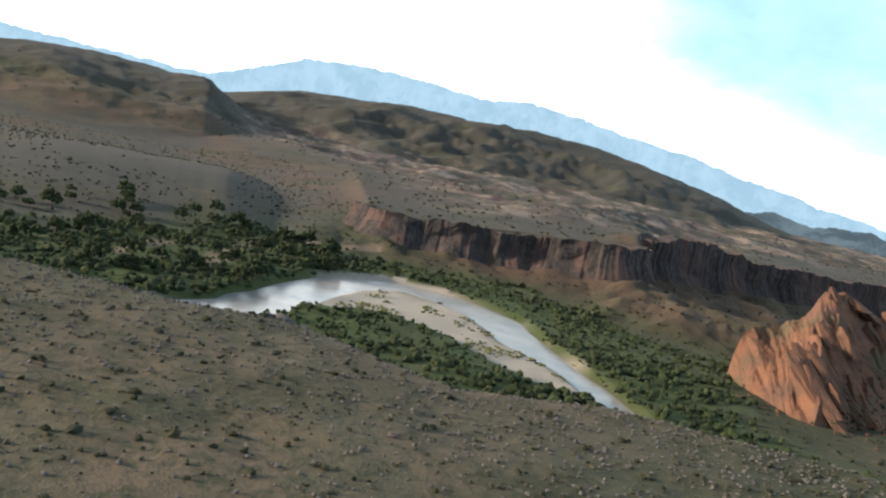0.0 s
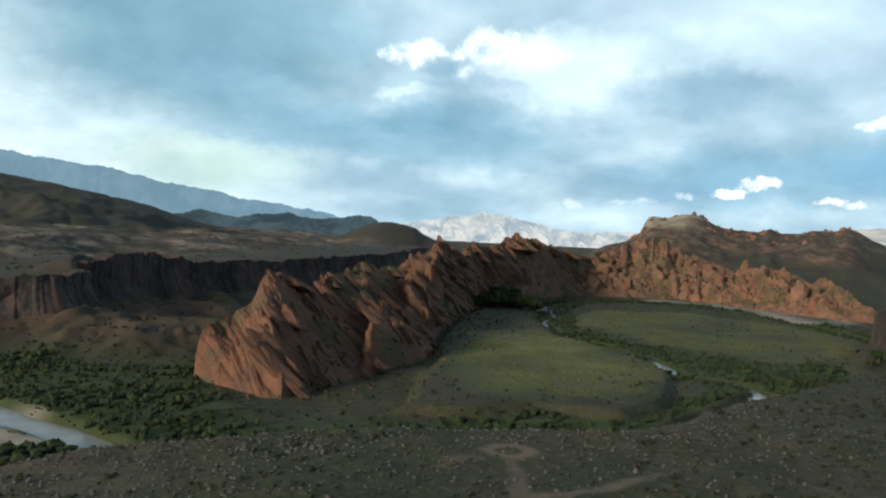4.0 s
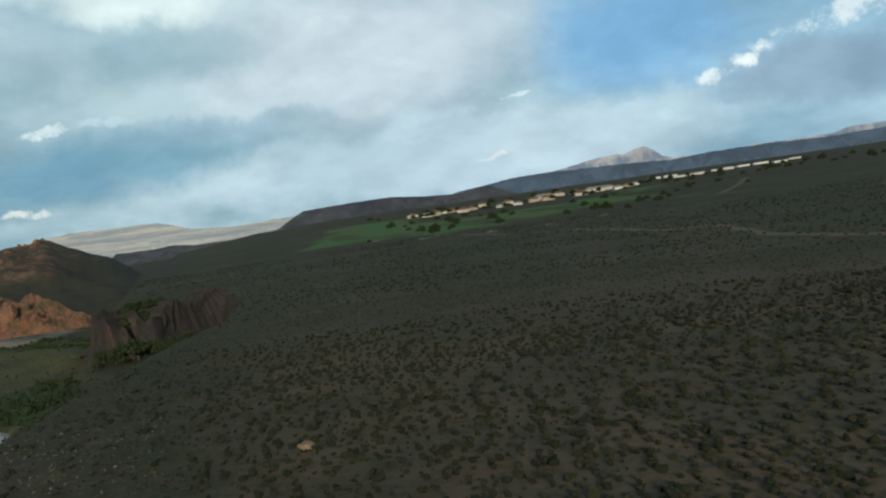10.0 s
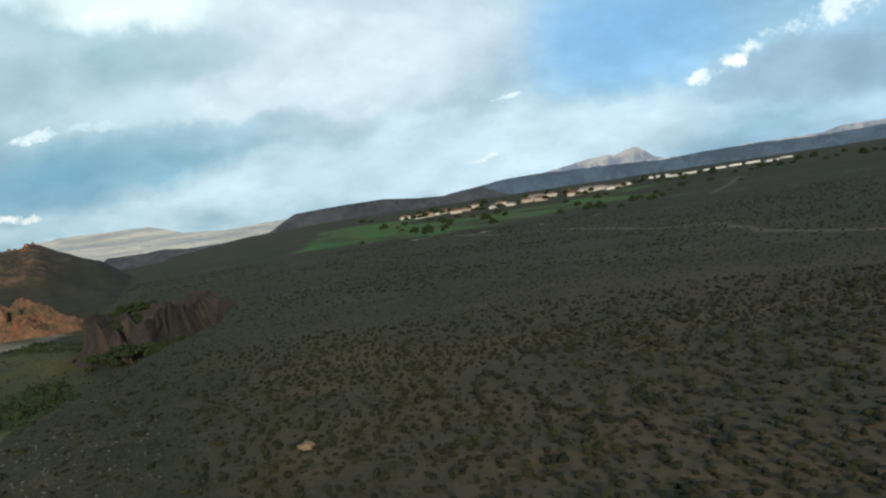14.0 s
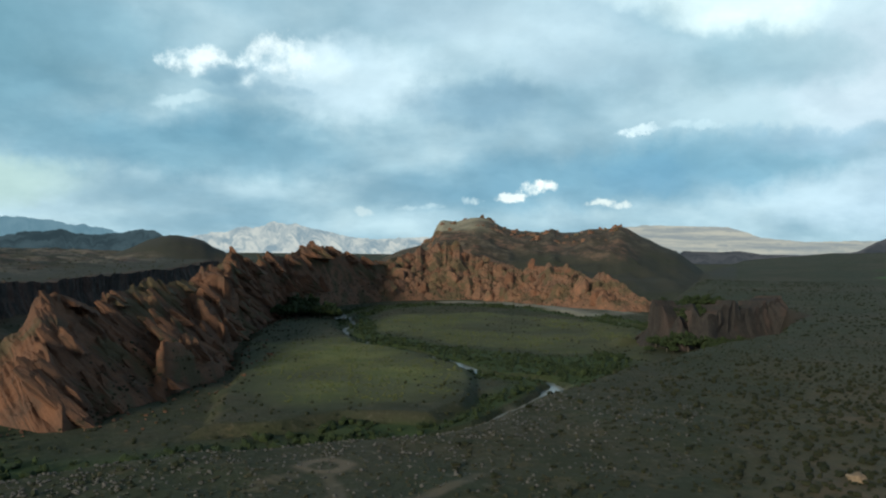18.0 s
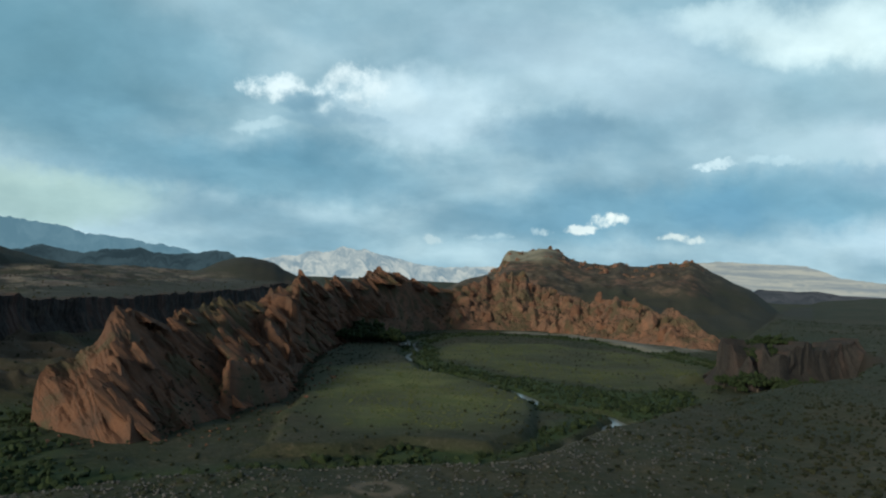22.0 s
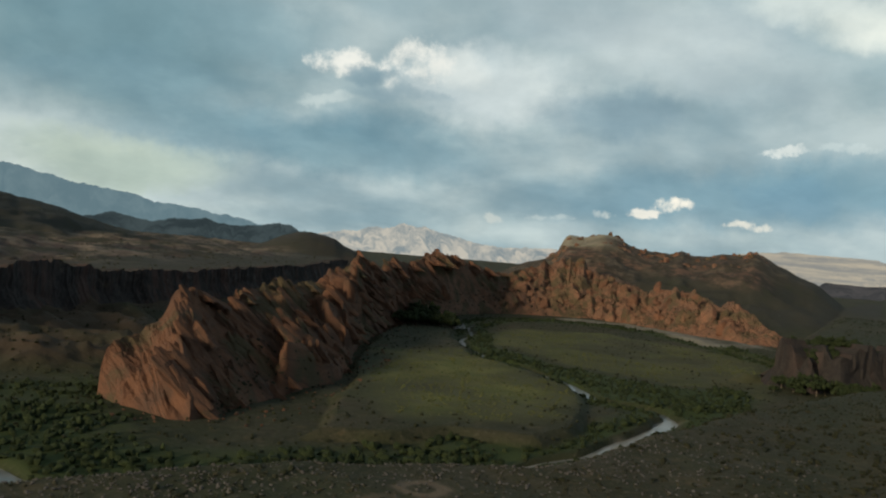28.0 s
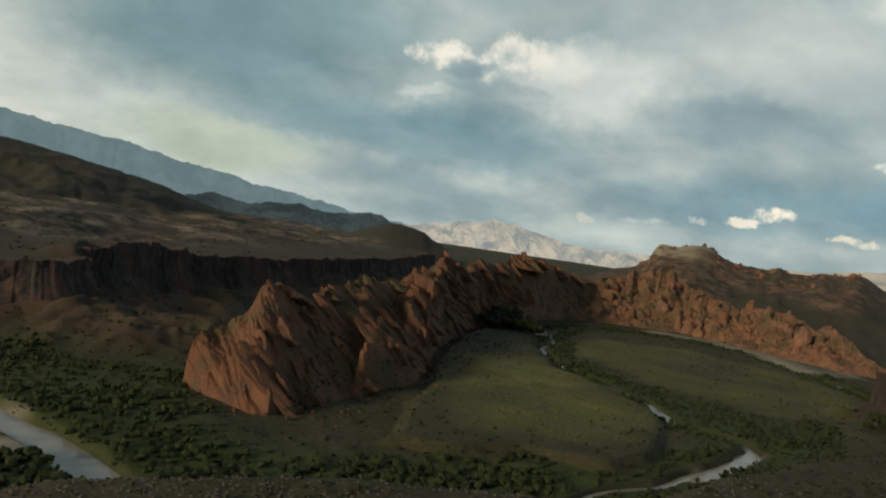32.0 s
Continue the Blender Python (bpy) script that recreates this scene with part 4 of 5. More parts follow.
def build_slabs(ridge):
    """Loose-edged beds that stand proud of the near face."""
    rng = np.random.default_rng(5)
    kinds = [slab_mesh(s) for s in range(6)]
    view = math.radians(-17)
    rt = np.array([math.cos(view), math.sin(-view), 0.0])
    away = np.array([math.sin(view), math.cos(view), 0.0])
    count = 0
    for i in range(150):
        az = rng.uniform(-22.0, -7.5)
        t = rng.uniform(0.08, 0.58)
        x, y, z = ridge_height(np.array([az]), np.array([t]))
        dip = math.radians(rng.normal(42, 6))
        along = math.cos(dip) * rt - math.sin(dip) * np.array([0, 0, 1.0]) - 0.22 * away
        along /= np.linalg.norm(along)
        wide = 0.80 * away + 0.5 * np.array([0, 0, 1.0]) + 0.25 * rt
        wide -= along * wide.dot(along)
        wide /= np.linalg.norm(wide)
        nrm = np.cross(along, wide)
        size = rng.uniform(0.6, 1.35)
        m = Matrix.Identity(4)
        for r in range(3):
            m[r][0], m[r][1], m[r][2] = along[r] * 11.0 * size, wide[r] * 2.4 * size * rng.uniform(0.8, 1.2), nrm[r] * 0.6 * size
            m[r][3] = (x[0], y[0], z[0] - 0.7)[r]
        src = kinds[i % 6]
        ob = src if count < 6 else new("rock_slab", src.data)
        count += 1
        ob.parent = ridge
        ob.matrix_parent_inverse = ridge.matrix_world.inverted()
        ob.matrix_basis = m


def crag_mesh(name, seed, mat):
    """A jagged upright knob of rock."""
    bm = bmesh.new()
    bmesh.ops.create_icosphere(bm, subdivisions=2, radius=1.0)
    off = Vector((seed * 3.7, seed * 1.3, 0))
    for v in bm.verts:
        c = v.co.copy()
        v.co = c * (1 + 0.38 * noise.noise(c * 1.5 + off) + 0.34 * noise.noise(c * 3.2 + off) + 0.12 * noise.noise(c * 8 + off))
        v.co.z *= 1.15
    me = bpy.data.meshes.new(name)
    bm.to_mesh(me)
    bm.free()
    me.materials.append(mat)
    return me


def fin_mesh(seed):
    """A fin of upturned beds: nearly sheer on one side, sloping with the beds on the other, with stepped faces."""
    rng = np.random.default_rng(seed)
    bm = bmesh.new()
    bmesh.ops.create_cube(bm, size=2.0)
    bmesh.ops.subdivide_edges(bm, edges=bm.edges[:], cuts=5, use_grid_fill=True)
    off = Vector((seed * 2.3, seed * 5.1, 0))
    lean, long = rng.uniform(0.0, 0.25), rng.uniform(0.9, 1.4)
    for v in bm.verts:
        u, q, w = (v.co.x + 1) / 2, v.co.y, (v.co.z + 1) / 2
        lo, hi = -0.28 + (0.28 - lean * 0.3) * w, long * (1 - w) + 0.07
        x, z = lo + (hi - lo) * u, w * 1.7 - 0.7
        step = (z + x * 0.9) * 3.1 + seed
        step -= math.floor(step)
        y = q * (0.62 - 0.46 * w) * (0.8 + 0.35 * step)
        c = Vector((x, y, z))
        n = noise.noise_vector(c * 2.1 + off) * 0.10 + noise.noise_vector(c * 5.5 + off) * 0.06
        v.co = c + n
    me = bpy.data.meshes.new("rock_fin")
    bm.to_mesh(me)
    bm.free()
    me.materials.append(RED_ROCK)
    return me


def build_crags(ridge):
    rng = np.random.default_rng(9)
    knobs, fins = [crag_mesh("rock_knob", s, FAR_ROCK if s % 2 else RED_ROCK) for s in range(8)], [fin_mesh(s) for s in range(7)]

    def add(name, me, m):
        ob = new(name, me)
        ob.parent, ob.matrix_parent_inverse, ob.matrix_basis = ridge, ridge.matrix_world.inverted(), m

    for i in range(230):
        az = rng.triangular(-3, 3, 16.0)
        t = rng.uniform(0.03, 0.7) if i % 2 == 0 else rng.uniform(0.05, 0.3)
        x, y, z = ridge_height(np.array([az]), np.array([t]))
        s = (1.5 + 5.2 * rng.uniform(0, 1) ** 2.5) * (1.25 - 0.5 * t)
        add("rock_knob", knobs[i % 8], pose(x[0], y[0], z[0] - 0.3 * s, rng.uniform(-14, 14), rng.uniform(0, 24), rng.uniform(-40, 40)) @ Matrix.Diagonal((s * rng.uniform(0.7, 1.5), s * rng.uniform(0.6, 1.0), s * rng.uniform(1.0, 2.1), 1)))
    for i in range(90):
        az, dd = rng.uniform(1.0, 15.5), rng.uniform(1330, 1505)
        px, py = at(az, dd)[:2]
        s = rng.uniform(2.0, 6.0)
        add("rock_knob", knobs[i % 8], pose(px, py, float(ground_z(px, py)[0]) - 0.5 * s, 0, 0, rng.uniform(0, 360)) @ Matrix.Diagonal((s, s, s * rng.uniform(0.8, 1.4), 1)))
    # the teeth along the crest: azimuth, half width, height above the crest line
    teeth = [(-26.3, 4, 3), (-22.5, 6, 7), (-19.0, 7, 12), (-16.8, 8, 6), (-15.7, 8, 6), (-14.5, 9, 4), (-12.5, 11, 12), (-11.15, 15, 17), (-10.2, 12, 9),
             (-8.85, 15, 12), (-7.6, 12, 6), (-6.6, 16, 8), (-6.0, 18, 12), (-4.7, 14, 7), (-3.6, 14, 8), (-2.5, 12, 6), (0.5, 14, 7)]
    teeth += [(rng.uniform(-21.5, 0.5), rng.uniform(4, 8), rng.uniform(2, 4)) for _ in range(26)]
    for i, (az, w, h) in enumerate(teeth):
        x, y, z = ridge_height(np.array([az]), np.array([0.70]))
        top = np.interp(az, [c[0] for c in CREST], [c[1] for c in CREST])
        m = pose(x[0], y[0], top - h * 0.62, 0, 0, -az * 0.6 + rng.uniform(-16, 16)) @ Matrix.Diagonal((w * 1.0, w * 1.2, h * 0.85, 1))
        add("rock_fin", fins[i % 7], m)
    # beds that stand out of the near face as fins
    for i in range(95):
        az = rng.uniform(-21.6, -5.0)
        t = rng.uniform(0.04, 0.68)
        x, y, z = ridge_height(np.array([az]), np.array([t]))
        w = rng.uniform(3.0, 7.5) * (0.75 + 0.4 * t) * (1 + 0.5 * smooth(y[0], 500, 800))
        m = pose(x[0], y[0], z[0] - 0.38 * w, 0, 0, 8 + rng.uniform(-18, 18)) @ Matrix.Diagonal((w * rng.uniform(0.9, 1.5), w * 0.75, w * rng.uniform(0.75, 1.15), 1))
        add("rock_fin", fins[i % 7], m)


RIDGE = build_ridge()
build_slabs(RIDGE)
build_crags(RIDGE)


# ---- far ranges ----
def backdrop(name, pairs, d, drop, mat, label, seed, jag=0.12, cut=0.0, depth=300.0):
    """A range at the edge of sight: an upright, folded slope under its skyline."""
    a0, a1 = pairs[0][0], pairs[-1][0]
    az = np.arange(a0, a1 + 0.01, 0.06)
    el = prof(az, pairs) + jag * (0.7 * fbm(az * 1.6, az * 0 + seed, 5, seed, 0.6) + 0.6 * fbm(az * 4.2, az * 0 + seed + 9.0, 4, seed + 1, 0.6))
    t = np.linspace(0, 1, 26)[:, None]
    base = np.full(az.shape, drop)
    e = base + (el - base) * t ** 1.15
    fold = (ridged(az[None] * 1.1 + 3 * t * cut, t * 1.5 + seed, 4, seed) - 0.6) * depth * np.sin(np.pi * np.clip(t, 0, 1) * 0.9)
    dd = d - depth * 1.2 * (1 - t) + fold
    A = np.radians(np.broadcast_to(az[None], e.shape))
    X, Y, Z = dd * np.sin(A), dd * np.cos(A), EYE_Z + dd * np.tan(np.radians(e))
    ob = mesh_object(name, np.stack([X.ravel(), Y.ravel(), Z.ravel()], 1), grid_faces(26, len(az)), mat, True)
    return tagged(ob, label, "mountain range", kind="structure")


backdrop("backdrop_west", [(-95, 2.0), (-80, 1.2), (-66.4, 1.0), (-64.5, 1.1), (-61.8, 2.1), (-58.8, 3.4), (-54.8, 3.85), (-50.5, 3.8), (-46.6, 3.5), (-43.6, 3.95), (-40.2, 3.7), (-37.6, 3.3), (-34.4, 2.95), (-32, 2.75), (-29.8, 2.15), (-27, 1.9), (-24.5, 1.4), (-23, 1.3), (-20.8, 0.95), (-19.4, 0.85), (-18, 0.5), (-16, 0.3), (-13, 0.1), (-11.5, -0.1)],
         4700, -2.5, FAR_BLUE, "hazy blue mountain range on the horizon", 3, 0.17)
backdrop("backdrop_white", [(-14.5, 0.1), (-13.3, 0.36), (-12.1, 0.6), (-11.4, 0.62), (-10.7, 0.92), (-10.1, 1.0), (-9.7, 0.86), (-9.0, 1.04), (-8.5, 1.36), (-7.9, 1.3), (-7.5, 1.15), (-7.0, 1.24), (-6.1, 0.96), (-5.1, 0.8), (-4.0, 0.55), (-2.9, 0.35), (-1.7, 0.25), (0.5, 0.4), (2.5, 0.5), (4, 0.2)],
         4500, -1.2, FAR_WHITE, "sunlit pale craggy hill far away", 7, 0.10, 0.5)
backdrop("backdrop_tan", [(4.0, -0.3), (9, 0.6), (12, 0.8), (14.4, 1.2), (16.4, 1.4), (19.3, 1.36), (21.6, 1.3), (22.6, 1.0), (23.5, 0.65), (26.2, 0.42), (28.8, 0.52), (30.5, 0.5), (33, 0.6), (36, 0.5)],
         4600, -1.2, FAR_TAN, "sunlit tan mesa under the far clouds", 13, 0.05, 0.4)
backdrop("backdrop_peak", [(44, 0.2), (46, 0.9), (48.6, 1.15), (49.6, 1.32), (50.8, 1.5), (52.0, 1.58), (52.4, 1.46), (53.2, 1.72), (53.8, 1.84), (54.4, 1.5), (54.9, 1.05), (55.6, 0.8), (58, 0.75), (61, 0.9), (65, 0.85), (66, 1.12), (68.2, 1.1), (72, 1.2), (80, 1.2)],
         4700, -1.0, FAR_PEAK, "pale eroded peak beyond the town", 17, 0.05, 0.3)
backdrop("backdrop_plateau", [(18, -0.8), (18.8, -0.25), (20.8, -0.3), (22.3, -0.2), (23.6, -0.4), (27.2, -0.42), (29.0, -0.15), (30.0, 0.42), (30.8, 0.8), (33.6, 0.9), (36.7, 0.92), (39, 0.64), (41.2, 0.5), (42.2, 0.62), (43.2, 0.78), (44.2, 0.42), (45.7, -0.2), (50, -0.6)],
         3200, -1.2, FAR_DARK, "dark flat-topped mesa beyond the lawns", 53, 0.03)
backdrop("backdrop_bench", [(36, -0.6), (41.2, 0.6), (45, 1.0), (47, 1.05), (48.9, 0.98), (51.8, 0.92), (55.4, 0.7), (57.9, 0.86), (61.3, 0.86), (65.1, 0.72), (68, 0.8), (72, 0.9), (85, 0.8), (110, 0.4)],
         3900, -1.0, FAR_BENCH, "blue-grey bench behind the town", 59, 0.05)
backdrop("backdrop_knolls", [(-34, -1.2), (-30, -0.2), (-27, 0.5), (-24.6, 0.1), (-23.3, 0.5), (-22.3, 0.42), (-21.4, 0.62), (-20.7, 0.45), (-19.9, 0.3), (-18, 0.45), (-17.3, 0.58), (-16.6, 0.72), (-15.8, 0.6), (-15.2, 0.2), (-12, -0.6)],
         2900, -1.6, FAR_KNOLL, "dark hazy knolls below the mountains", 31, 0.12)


# ---- plants and stones ----
def field_points(n, a0, a1, d0, d1, seed, power=0.5):
    rng = np.random.default_rng(seed)
    az = rng.uniform(a0, a1, n)
    d = (d0 ** (1 / power) + rng.uniform(0, 1, n) * (d1 ** (1 / power) - d0 ** (1 / power))) ** power
    x, y = d * np.sin(np.radians(az)), d * np.cos(np.radians(az))
    z, kinds = terrain(x, y)
    return rng, x, y, z, kinds


def build_scrub():
    # rounded bushes, one to every few steps, on the pinkish soil
    rng = np.random.default_rng(41)
    gx, gy = np.meshgrid(np.arange(10, 330, 2.9), np.arange(20, 330, 2.9))
    x, y = (gx + rng.uniform(-1.05, 1.05, gx.shape)).ravel(), (gy + rng.uniform(-1.05, 1.05, gx.shape)).ravel()
    z, kinds = terrain(x, y)
    az, d = np.degrees(np.arctan2(x, y)), np.hypot(x, y)
    keep = (z > 19) & (d > 60) & (d < 330) & (az < 82) & (rng.uniform(0, 1, x.size) < 0.12 + 0.85 * kinds["soil"])
    p = np.stack([x, y, z], 1)[keep]
    scatter("desert_bushes", p, rng.uniform(0.34, 0.95, len(p)) ** 1.1, BUSH, "rounded dark bushes dotted over pinkish soil", "bushes", 0.75, 0.34, 31)
    rng, x, y, z, kinds = field_points(40000, -86, 80, 60, 420, 11, 0.62)
    keep = (z > 19) & (kinds["dust"] < 0.3) & (rng.uniform(0, 1, x.size) < np.clip(0.7 + 0.6 * fbm(x / 45, y / 45, 3, 131), 0.2, 1) * (1 - 0.75 * kinds["soil"]))
    p = np.stack([x, y, z], 1)[keep]
    right = smooth(np.degrees(np.arctan2(p[:, 0], p[:, 1])), 2, 18)
    size = rng.uniform(0.17, 0.40, len(p)) * (1 + 0.2 * right) * rng.uniform(0.8, 1.25, len(p))
    dark = right * 0.6 + 0.22 * (p[:, 0] < -40) > rng.uniform(0.05, 0.95, len(p))
    size = size * np.where(dark & (p[:, 0] < -40), 1.8, 1.0)
    scatter("desert_scrub", p[dark], size[dark], SCRUB, "low dark desert scrub over bare soil", "scrub", 0.62, 0.38, 3)
    scatter("dry_scrub", p[~dark], size[~dark], DRY_SCRUB, "small dry brown tufts on gravelly soil", "scrub", 0.6, 0.38, 2)
    rng, x, y, z, kinds = field_points(15000, 14, 78, 420, 1100, 12, 0.6)
    keep = (z > 18) & (rng.uniform(0, 1, x.size) < np.clip(0.5 + 1.0 * fbm(x / 60, y / 60, 3, 133), 0.05, 1))
    p = np.stack([x, y, z], 1)[keep]
    scatter("plateau_scrub", p, rng.uniform(0.4, 1.0, len(p)), SCRUB, "dull olive bushes on the far plateau", "scrub", 0.55, 0.38, 4)
    rng, x, y, z, kinds = field_points(12000, -86, 20, 260, 900, 13, 0.6)
    keep = (z > 1.2) & (z < 14) & (kinds["sand"] < 0.4) & (rng.uniform(0, 1, x.size) < 0.35 + 0.65 * (1 - kinds["field"]))
    keep &= ~((kinds["field"] > 0.3) & (fbm(x / 18, y / 18, 3, 134) < 0.22))
    p = np.stack([x, y, z], 1)[keep]
    scatter("valley_scrub", p, rng.uniform(0.3, 0.85, len(p)), SCRUB, "scattered bushes on the valley floor", "scrub", 0.7, 0.38, 5)
    rng, x, y, z, kinds = field_points(12000, -84, -14, 480, 1900, 14, 0.75)
    keep = (z > 16) & (rng.uniform(0, 1, x.size) < np.clip(0.3 + 1.0 * fbm(x / 90, y / 90, 3, 139), 0.02, 0.8))
    p = np.stack([x, y, z], 1)[keep]
    scatter("hillside_scrub", p, rng.uniform(0.5, 1.5, len(p)), DRY_SCRUB, "dull scrub on the slopes above the cliff", "scrub", 0.6, 0.38, 6)


def build_thicket():
    rng, x, y, z, kinds = field_points(85000, -84, 18, 200, 1000, 15, 0.72)
    keep = (kinds["lush"] > 0.35) & (z > 0.6) & (z < 12) & (rng.uniform(0, 1, x.size) < kinds["lush"] * np.clip(0.75 + 0.8 * fbm(x / 24, y / 24, 3, 135), 0.1, 1))
    p = np.stack([x, y, z], 1)[keep]
    size = rng.uniform(0.45, 1.35, len(p)) * np.clip(1.0 + 0.7 * fbm(p[:, 0] / 30, p[:, 1] / 30, 3, 137), 0.5, 1.8)
    scatter("riverside_thicket", p, size, TREE_LEAF, "dense dark green willow and tamarisk along the river", "thicket", 0.85, 0.42, 7)


def build_tufts():
    rng, x, y, z, kinds = field_points(26000, -14, 16, 270, 960, 23, 0.6)
    keep = (kinds["field"] > 0.35) & (rng.uniform(0, 1, x.size) < np.clip(0.6 + 0.9 * fbm(x / 30, y / 30, 3, 141), 0.1, 1))
    p = np.stack([x, y, z], 1)[keep]
    scatter("field_grass", p, rng.uniform(0.25, 0.7, len(p)), TUFT, "yellow-green grass and brush tufts on the terrace", "grass", 0.55, 0.4, 12)
    rng, x, y, z, kinds = field_points(5000, -57, -34, 240, 345, 25, 0.6)
    keep = (kinds["sand"] > 0.4) & (z > 0.5) & (fbm(x / 16, y / 16, 3, 143) > 0.12)
    p = np.stack([x, y, z], 1)[keep]
    scatter("bar_plants", p, rng.uniform(0.25, 0.8, len(p)), TUFT, "low green plants on the gravel bar", "plants", 0.5, 0.4, 14)
    rng, x, y, z, kinds = field_points(9000, 15.6, 23.5, 430, 640, 24, 0.6)
    keep = (kinds["basalt"] > 0.3) & ((z > 18) | (rng.uniform(0, 1, x.size) < 0.06))
    p = np.stack([x, y, z], 1)[keep]
    scatter("bluff_brush", p, rng.uniform(0.6, 2.0, len(p)), TREE_LEAF, "dark brush clinging to the bluff", "scrub", 0.8, 0.42, 13, 0.4)


def build_stones():
    rng, x, y, z, kinds = field_points(18000, -84, 20, 70, 230, 16, 0.6)
    d = signed(x, y, MESA)
    keep = (z > 8) & (rng.uniform(0, 1, x.size) < np.clip(1.0 - d / 60, 0.16, 1) * (0.6 + 0.5 * (x < -45)))
    p = np.stack([x, y, z], 1)[keep]
    scatter("mesa_stones", p, rng.uniform(0.12, 0.42, len(p)) ** 1.1, STONE, "grey basalt stones strewn along the mesa rim", "stones", 0.7, 0.25, 8)
    rng, x, y, z, kinds = field_points(5000, -27, -4, 300, 900, 17, 0.7)
    d, _ = line_distance(x, y, plan(FOOT))
    keep = (d < 22) & (rng.uniform(0, 1, x.size) < 0.3)
    p = np.stack([x, y, z], 1)[keep]
    scatter("fallen_blocks", p, rng.uniform(0.25, 0.9, len(p)), RED_ROCK, "fallen red blocks along the foot of the ridge", "stones", 0.75, 0.3, 9)


def build_ridge_scrub():
    rng = np.random.default_rng(19)
    x, y, z = ridge_height(rng.uniform(-20.5, 15, 1500), rng.uniform(0.0, 0.55, 1500) ** 1.6)
    p = np.stack([x, y, z], 1)
    scatter("ridge_scrub", p, rng.uniform(0.3, 0.8, len(p)) * (1 + 0.9 * smooth(y, 700, 1100)), DRY_SCRUB, "dark bushes in the cracks of the ridge", "scrub", 0.7, 0.4, 10)


build_scrub()
build_ridge_scrub()
build_thicket()
build_tufts()
build_stones()

BARK = plain("grey_bark", (0.14, 0.115, 0.09), 0.95)


def tree_mesh_thing(seed, height=6.0, spread=3.0):
    """A broad desert tree: tapered trunk with limbs, and a crown of many ragged clumps with gaps."""
    rng = np.random.default_rng(seed)
    tree = new("tree")
    bm = bmesh.new()

    def limb(a, b, r0, r1):
        a, b = Vector(a), Vector(b)
        q = (b - a).to_track_quat("Z", "Y").to_matrix().to_4x4()
        bmesh.ops.create_cone(bm, cap_ends=True, segments=6, radius1=r0, radius2=r1, depth=(b - a).length, matrix=Matrix.Translation((a + b) / 2) @ q)
    limb((0, 0, -0.3), (0.1, 0.05, height * 0.42), 0.22, 0.14)
    tips = []
    for i in range(5):
        t = i * 1.257 + rng.uniform(-0.3, 0.3)
        tip = (math.cos(t) * spread * 0.55, math.sin(t) * spread * 0.55, height * rng.uniform(0.55, 0.8))
        limb((0.1, 0.05, height * 0.38), tip, 0.11, 0.04)
        tips.append(tip)
    me = bpy.data.meshes.new("trunk")
    bm.to_mesh(me)
    bm.free()
    me.materials.append(BARK)
    trunk = new("trunk", me)
    trunk.parent = tree
    n = 60
    t, r = rng.uniform(0, 6.28, n), np.sqrt(rng.uniform(0.02, 1, n)) * spread
    zz = height * (0.42 + 0.5 * rng.uniform(0, 1, n) * np.sqrt(np.clip(1.05 - (r / spread) ** 2, 0, 1)))
    rad = rng.uniform(0.35, 0.85, n) * spread / 3
    v = ICO_V[None] * (1 + 0.42 * rng.uniform(-1, 1, (n, len(ICO_V), 1))) * rad[:, None, None]
    v = v + np.stack([r * np.cos(t), r * np.sin(t), zz], 1)[:, None]
    f = ICO_F[None] + (np.arange(n) * len(ICO_V))[:, None, None]
    part("crown", v.reshape(-1, 3), f.reshape(-1, 3), TREE_LEAF, tree)
    return tagged(tree, "dark green leafy tree on the plain", "tree")


TREES = [tree_mesh_thing(s, h, w) for s, h, w in ((1, 6.5, 3.2), (2, 5.0, 3.0), (3, 8.0, 3.6))]
used = set()


def place_tree(az, d, kind, size, label, group):
    x, y = at(az, d)[:2]
    z = float(ground_z(x, y)[0])
    while z < 1.2:
        d += 9
        x, y = at(az, d)[:2]
        z = float(ground_z(x, y)[0])
    m = pose(x, y, z - 0.1, 0, 0, (az * 77) % 360)
    if kind in used:
        ob = copy_thing(TREES[kind], m)
    else:
        ob = TREES[kind]
        used.add(kind)
        ob.matrix_basis = m
    ob.scale = (size,) * 3
    return tagged(ob, label, "tree", group)


rng = np.random.default_rng(21)
for i in range(22):
    place_tree(rng.uniform(16.4, 22.5), rng.uniform(525, 550), i % 3, rng.uniform(0.8, 1.7), "dark tree at the foot of the bluff", "trees under the bluff")
# trees on the bluff, round the small farm, along the lawns and among the houses
for i in range(30):
    place_tree(rng.uniform(17.2, 21.5), rng.uniform(568, 620), i % 3, rng.uniform(0.7, 1.4), "dark tree on the edge of the bluff", "trees on the bluff")
for i in range(34):
    place_tree(rng.uniform(-7.9, -4.4), rng.uniform(668, 735), i % 3, rng.uniform(1.6, 2.6), "dark tree in the grove by the white house", "trees in the grove")
for i in range(46):
    place_tree(rng.normal(*((40, 2.5) if i % 2 else (52, 3.5))), rng.uniform(1060, 1480), i % 3, rng.uniform(0.9, 2.2), "green tree beside the lawns", "trees by the lawns")
for i in range(85):
    place_tree(rng.uniform(35, 71), rng.uniform(1570, 1760), i % 3, rng.uniform(1.0, 2.1), "dark tree standing among the houses", "trees among the houses")
for i in range(90):
    place_tree(rng.uniform(-80, -53), rng.uniform(290, 425), i % 3, rng.uniform(0.5, 1.2), "rounded dark tree on the dry flats", "trees on the flats")

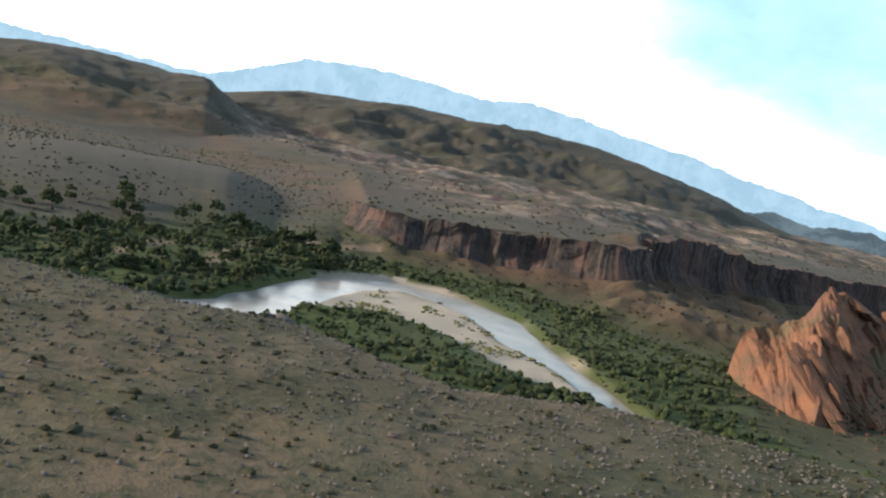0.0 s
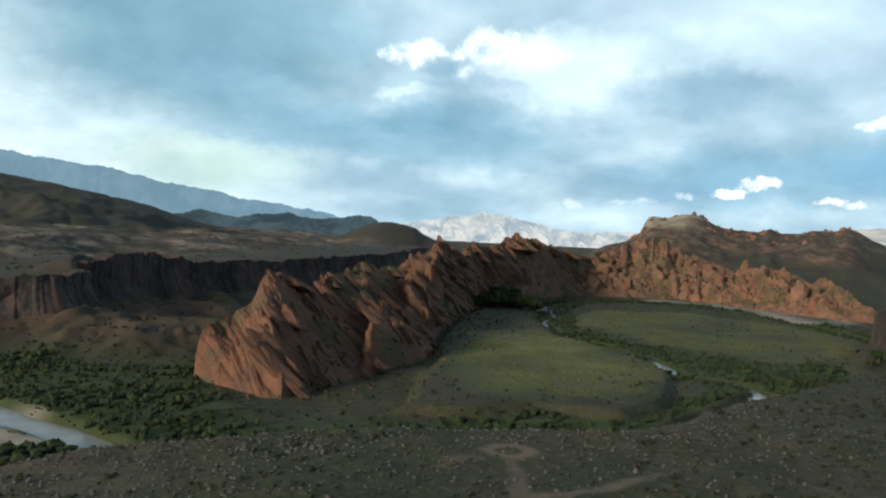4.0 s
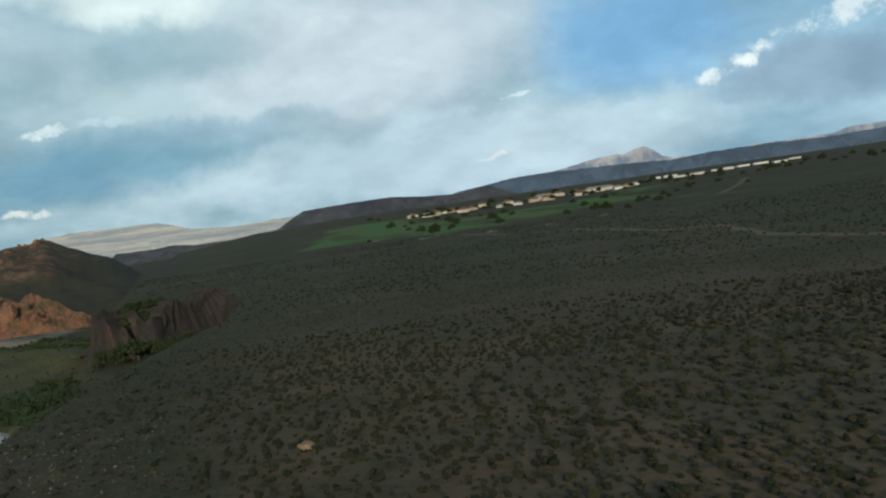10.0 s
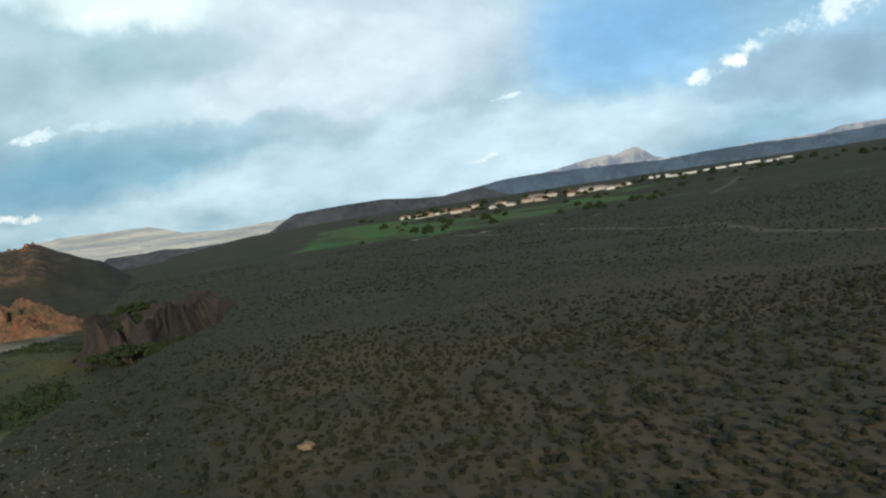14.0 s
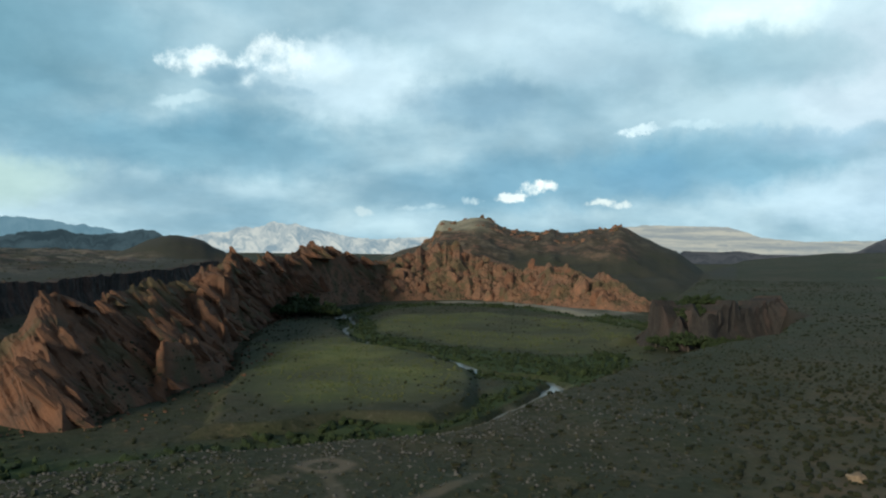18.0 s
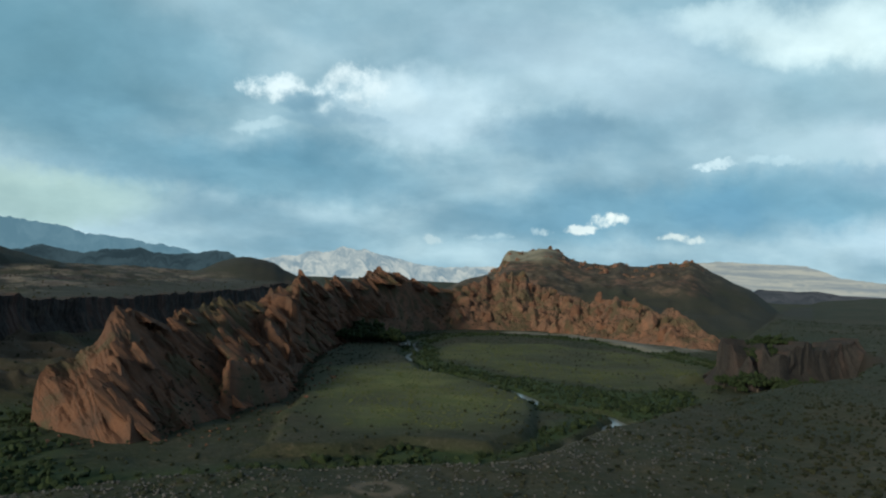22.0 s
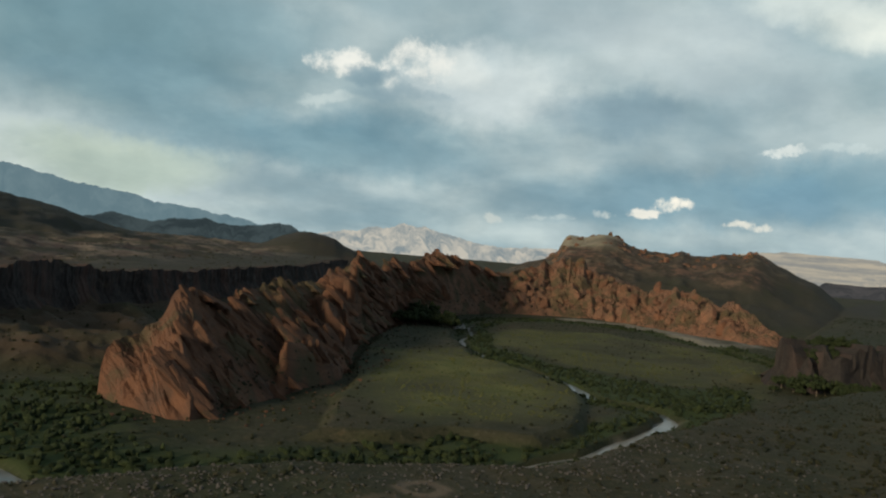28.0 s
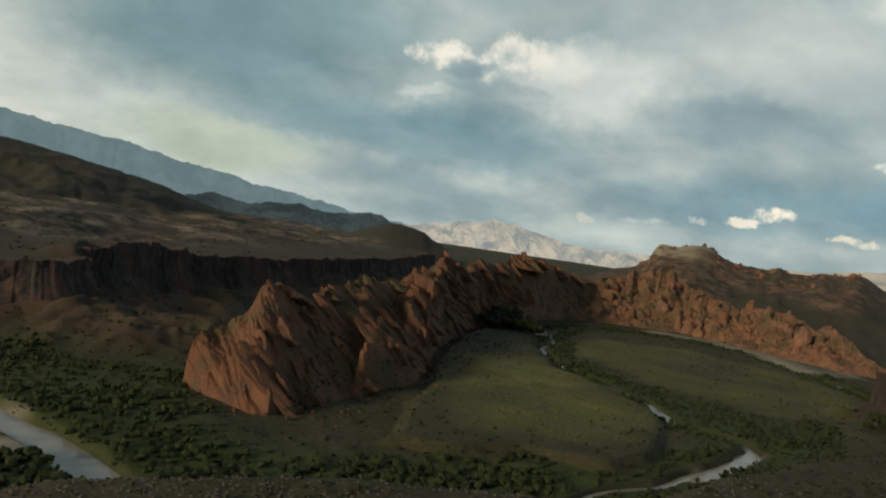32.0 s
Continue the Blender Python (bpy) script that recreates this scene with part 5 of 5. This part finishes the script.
# ---- houses ----
WALLS = [plain("cream_stucco", (0.70, 0.66, 0.60), 0.9), plain("white_stucco", (0.82, 0.81, 0.80), 0.9), plain("tan_stucco", (0.50, 0.44, 0.37), 0.9)]
ROOFS = [plain("brown_tiles", (0.20, 0.12, 0.09), 0.85), plain("grey_roofing", (0.30, 0.29, 0.28), 0.85)]
DARK_GLASS = plain("dark_window_glass", (0.03, 0.035, 0.04), 0.15)
DOOR = plain("painted_door", (0.20, 0.12, 0.08), 0.7)


def house(w, d, h, wall, roof, name="house", low=0.35):
    """A house with a hipped roof, eaves, windows with frames and a door."""
    thing = new(name)
    part("wall", *box(0, 0, h / 2 - 0.5, w, d, h + 1), wall, thing)
    e, r = 0.6, w * 0.5 - d * 0.42
    v = [(-w / 2 - e, -d / 2 - e, h), (w / 2 + e, -d / 2 - e, h), (w / 2 + e, d / 2 + e, h), (-w / 2 - e, d / 2 + e, h), (-r, 0, h + d * low), (r, 0, h + d * low),
         (-w / 2 - e, -d / 2 - e, h - 0.25), (w / 2 + e, -d / 2 - e, h - 0.25), (w / 2 + e, d / 2 + e, h - 0.25), (-w / 2 - e, d / 2 + e, h - 0.25)]
    f = [(0, 1, 5, 4), (2, 3, 4, 5), (1, 2, 5, 5), (3, 0, 4, 4), (6, 7, 1, 0), (7, 8, 2, 1), (8, 9, 3, 2), (9, 6, 0, 3), (9, 8, 7, 6)]
    me = bpy.data.meshes.new("roof")
    me.from_pydata(v, [], [tuple(dict.fromkeys(q)) for q in f])
    me.materials.append(roof)
    ob = new("roof", me)
    ob.parent = thing
    n = max(2, int(w / 4.5))
    storeys = 2 if h > 5 else 1
    for s in range(storeys):
        for i in range(n):
            x = -w / 2 + w * (i + 0.5) / n
            if s == 0 and i == n // 2:
                part("door", *box(x, -d / 2 - 0.03, 1.05, 1.1, 0.1, 2.1), DOOR, thing)
                continue
            win = part("window", *box(x, -d / 2 - 0.02, 1.6 + 2.8 * s, 1.7, 0.08, 1.3), wall, thing)
            part("pane", *box(x, -d / 2 - 0.05, 1.6 + 2.8 * s, 1.5, 0.06, 1.1), DARK_GLASS, win)
    return thing


KINDS = [house(22, 13, 5.8, WALLS[0], ROOFS[0]), house(19, 12, 4.2, WALLS[1], ROOFS[1]), house(24, 13, 6.2, WALLS[2], ROOFS[0]), house(40, 15, 7.0, WALLS[0], ROOFS[1]), house(30, 16, 4.4, WALLS[1], ROOFS[1], "shop_building", 0.06)]
LABELS = ["cream stucco bungalow with a brown hipped roof", "white stucco house with a grey roof", "tan two-storey house with a brown roof", "long cream apartment block with a grey roof", "low white building with a nearly flat roof"]
placed = set()
rng = np.random.default_rng(33)
spots = [(38.0 + 0.72 * i + rng.uniform(-0.3, 0.3), 1670 + rng.uniform(-60, 90)) for i in range(22)] + [(54.2 + 0.95 * i + rng.uniform(-0.3, 0.3), 1880 + rng.uniform(-60, 60)) for i in range(10)]
for i, (az, d) in enumerate(spots):
    kind = 4 if i >= 22 else 3 if i in (12, 17, 18) else (i * 7 + i // 3) % 3
    x, y = at(az, d)[:2]
    z = float(ground_z(x, y)[0])
    m = pose(x, y, z, 0, 0, -az + rng.uniform(-25, 25))
    if kind in placed:
        ob = copy_thing(KINDS[kind], m)
    else:
        ob = KINDS[kind]
        ob.matrix_basis = m
        placed.add(kind)
    ob.scale = (rng.uniform(0.75, 1.05),) * 3
    tagged(ob, LABELS[kind], "house" if kind < 4 else "building", "houses along the plain")

farm = house(9, 6, 3.0, WALLS[1], ROOFS[1], "small_house")
x, y = at(-4.0, 706)[:2]
farm.matrix_basis = pose(x, y, float(ground_z(x, y)[0]), 0, 0, 20)
tagged(farm, "small white house beside a dark grove", "house")


def boulder(name, az, d, size, mat, label, seed):
    bm = bmesh.new()
    bmesh.ops.create_icosphere(bm, subdivisions=3, radius=1.0)
    for v in bm.verts:
        v.co *= 1 + 0.35 * noise.noise(v.co * 1.4 + Vector((seed, 0, 0))) + 0.1 * noise.noise(v.co * 4)
        v.co.z *= 0.6
    me = bpy.data.meshes.new(name)
    bm.to_mesh(me)
    bm.free()
    me.materials.append(mat)
    ob = new(name, me)
    x, y = at(az, d)[:2]
    ob.location = (x, y, float(ground_z(x, y)[0]) + 0.25 * size)
    ob.scale = (size,) * 3
    return tagged(ob, label, "boulder")


TAN_ROCK = plain("tan_rock", (0.26, 0.19, 0.13), 0.95)
boulder("boulder", 28.45, 165, 1.7, TAN_ROCK, "rounded tan boulder lying among bushes", 3)
for i, (az, d, s) in enumerate([(-57.3, 166, 1.6), (-56.6, 167, 1.1), (-58.2, 166, 1.2), (-55.6, 165, 0.9), (-47.5, 155, 0.9), (-46.8, 154, 1.1)]):
    boulder("boulder", az, d, s, STONE, "dark basalt boulder on the mesa rim", 10 + i)
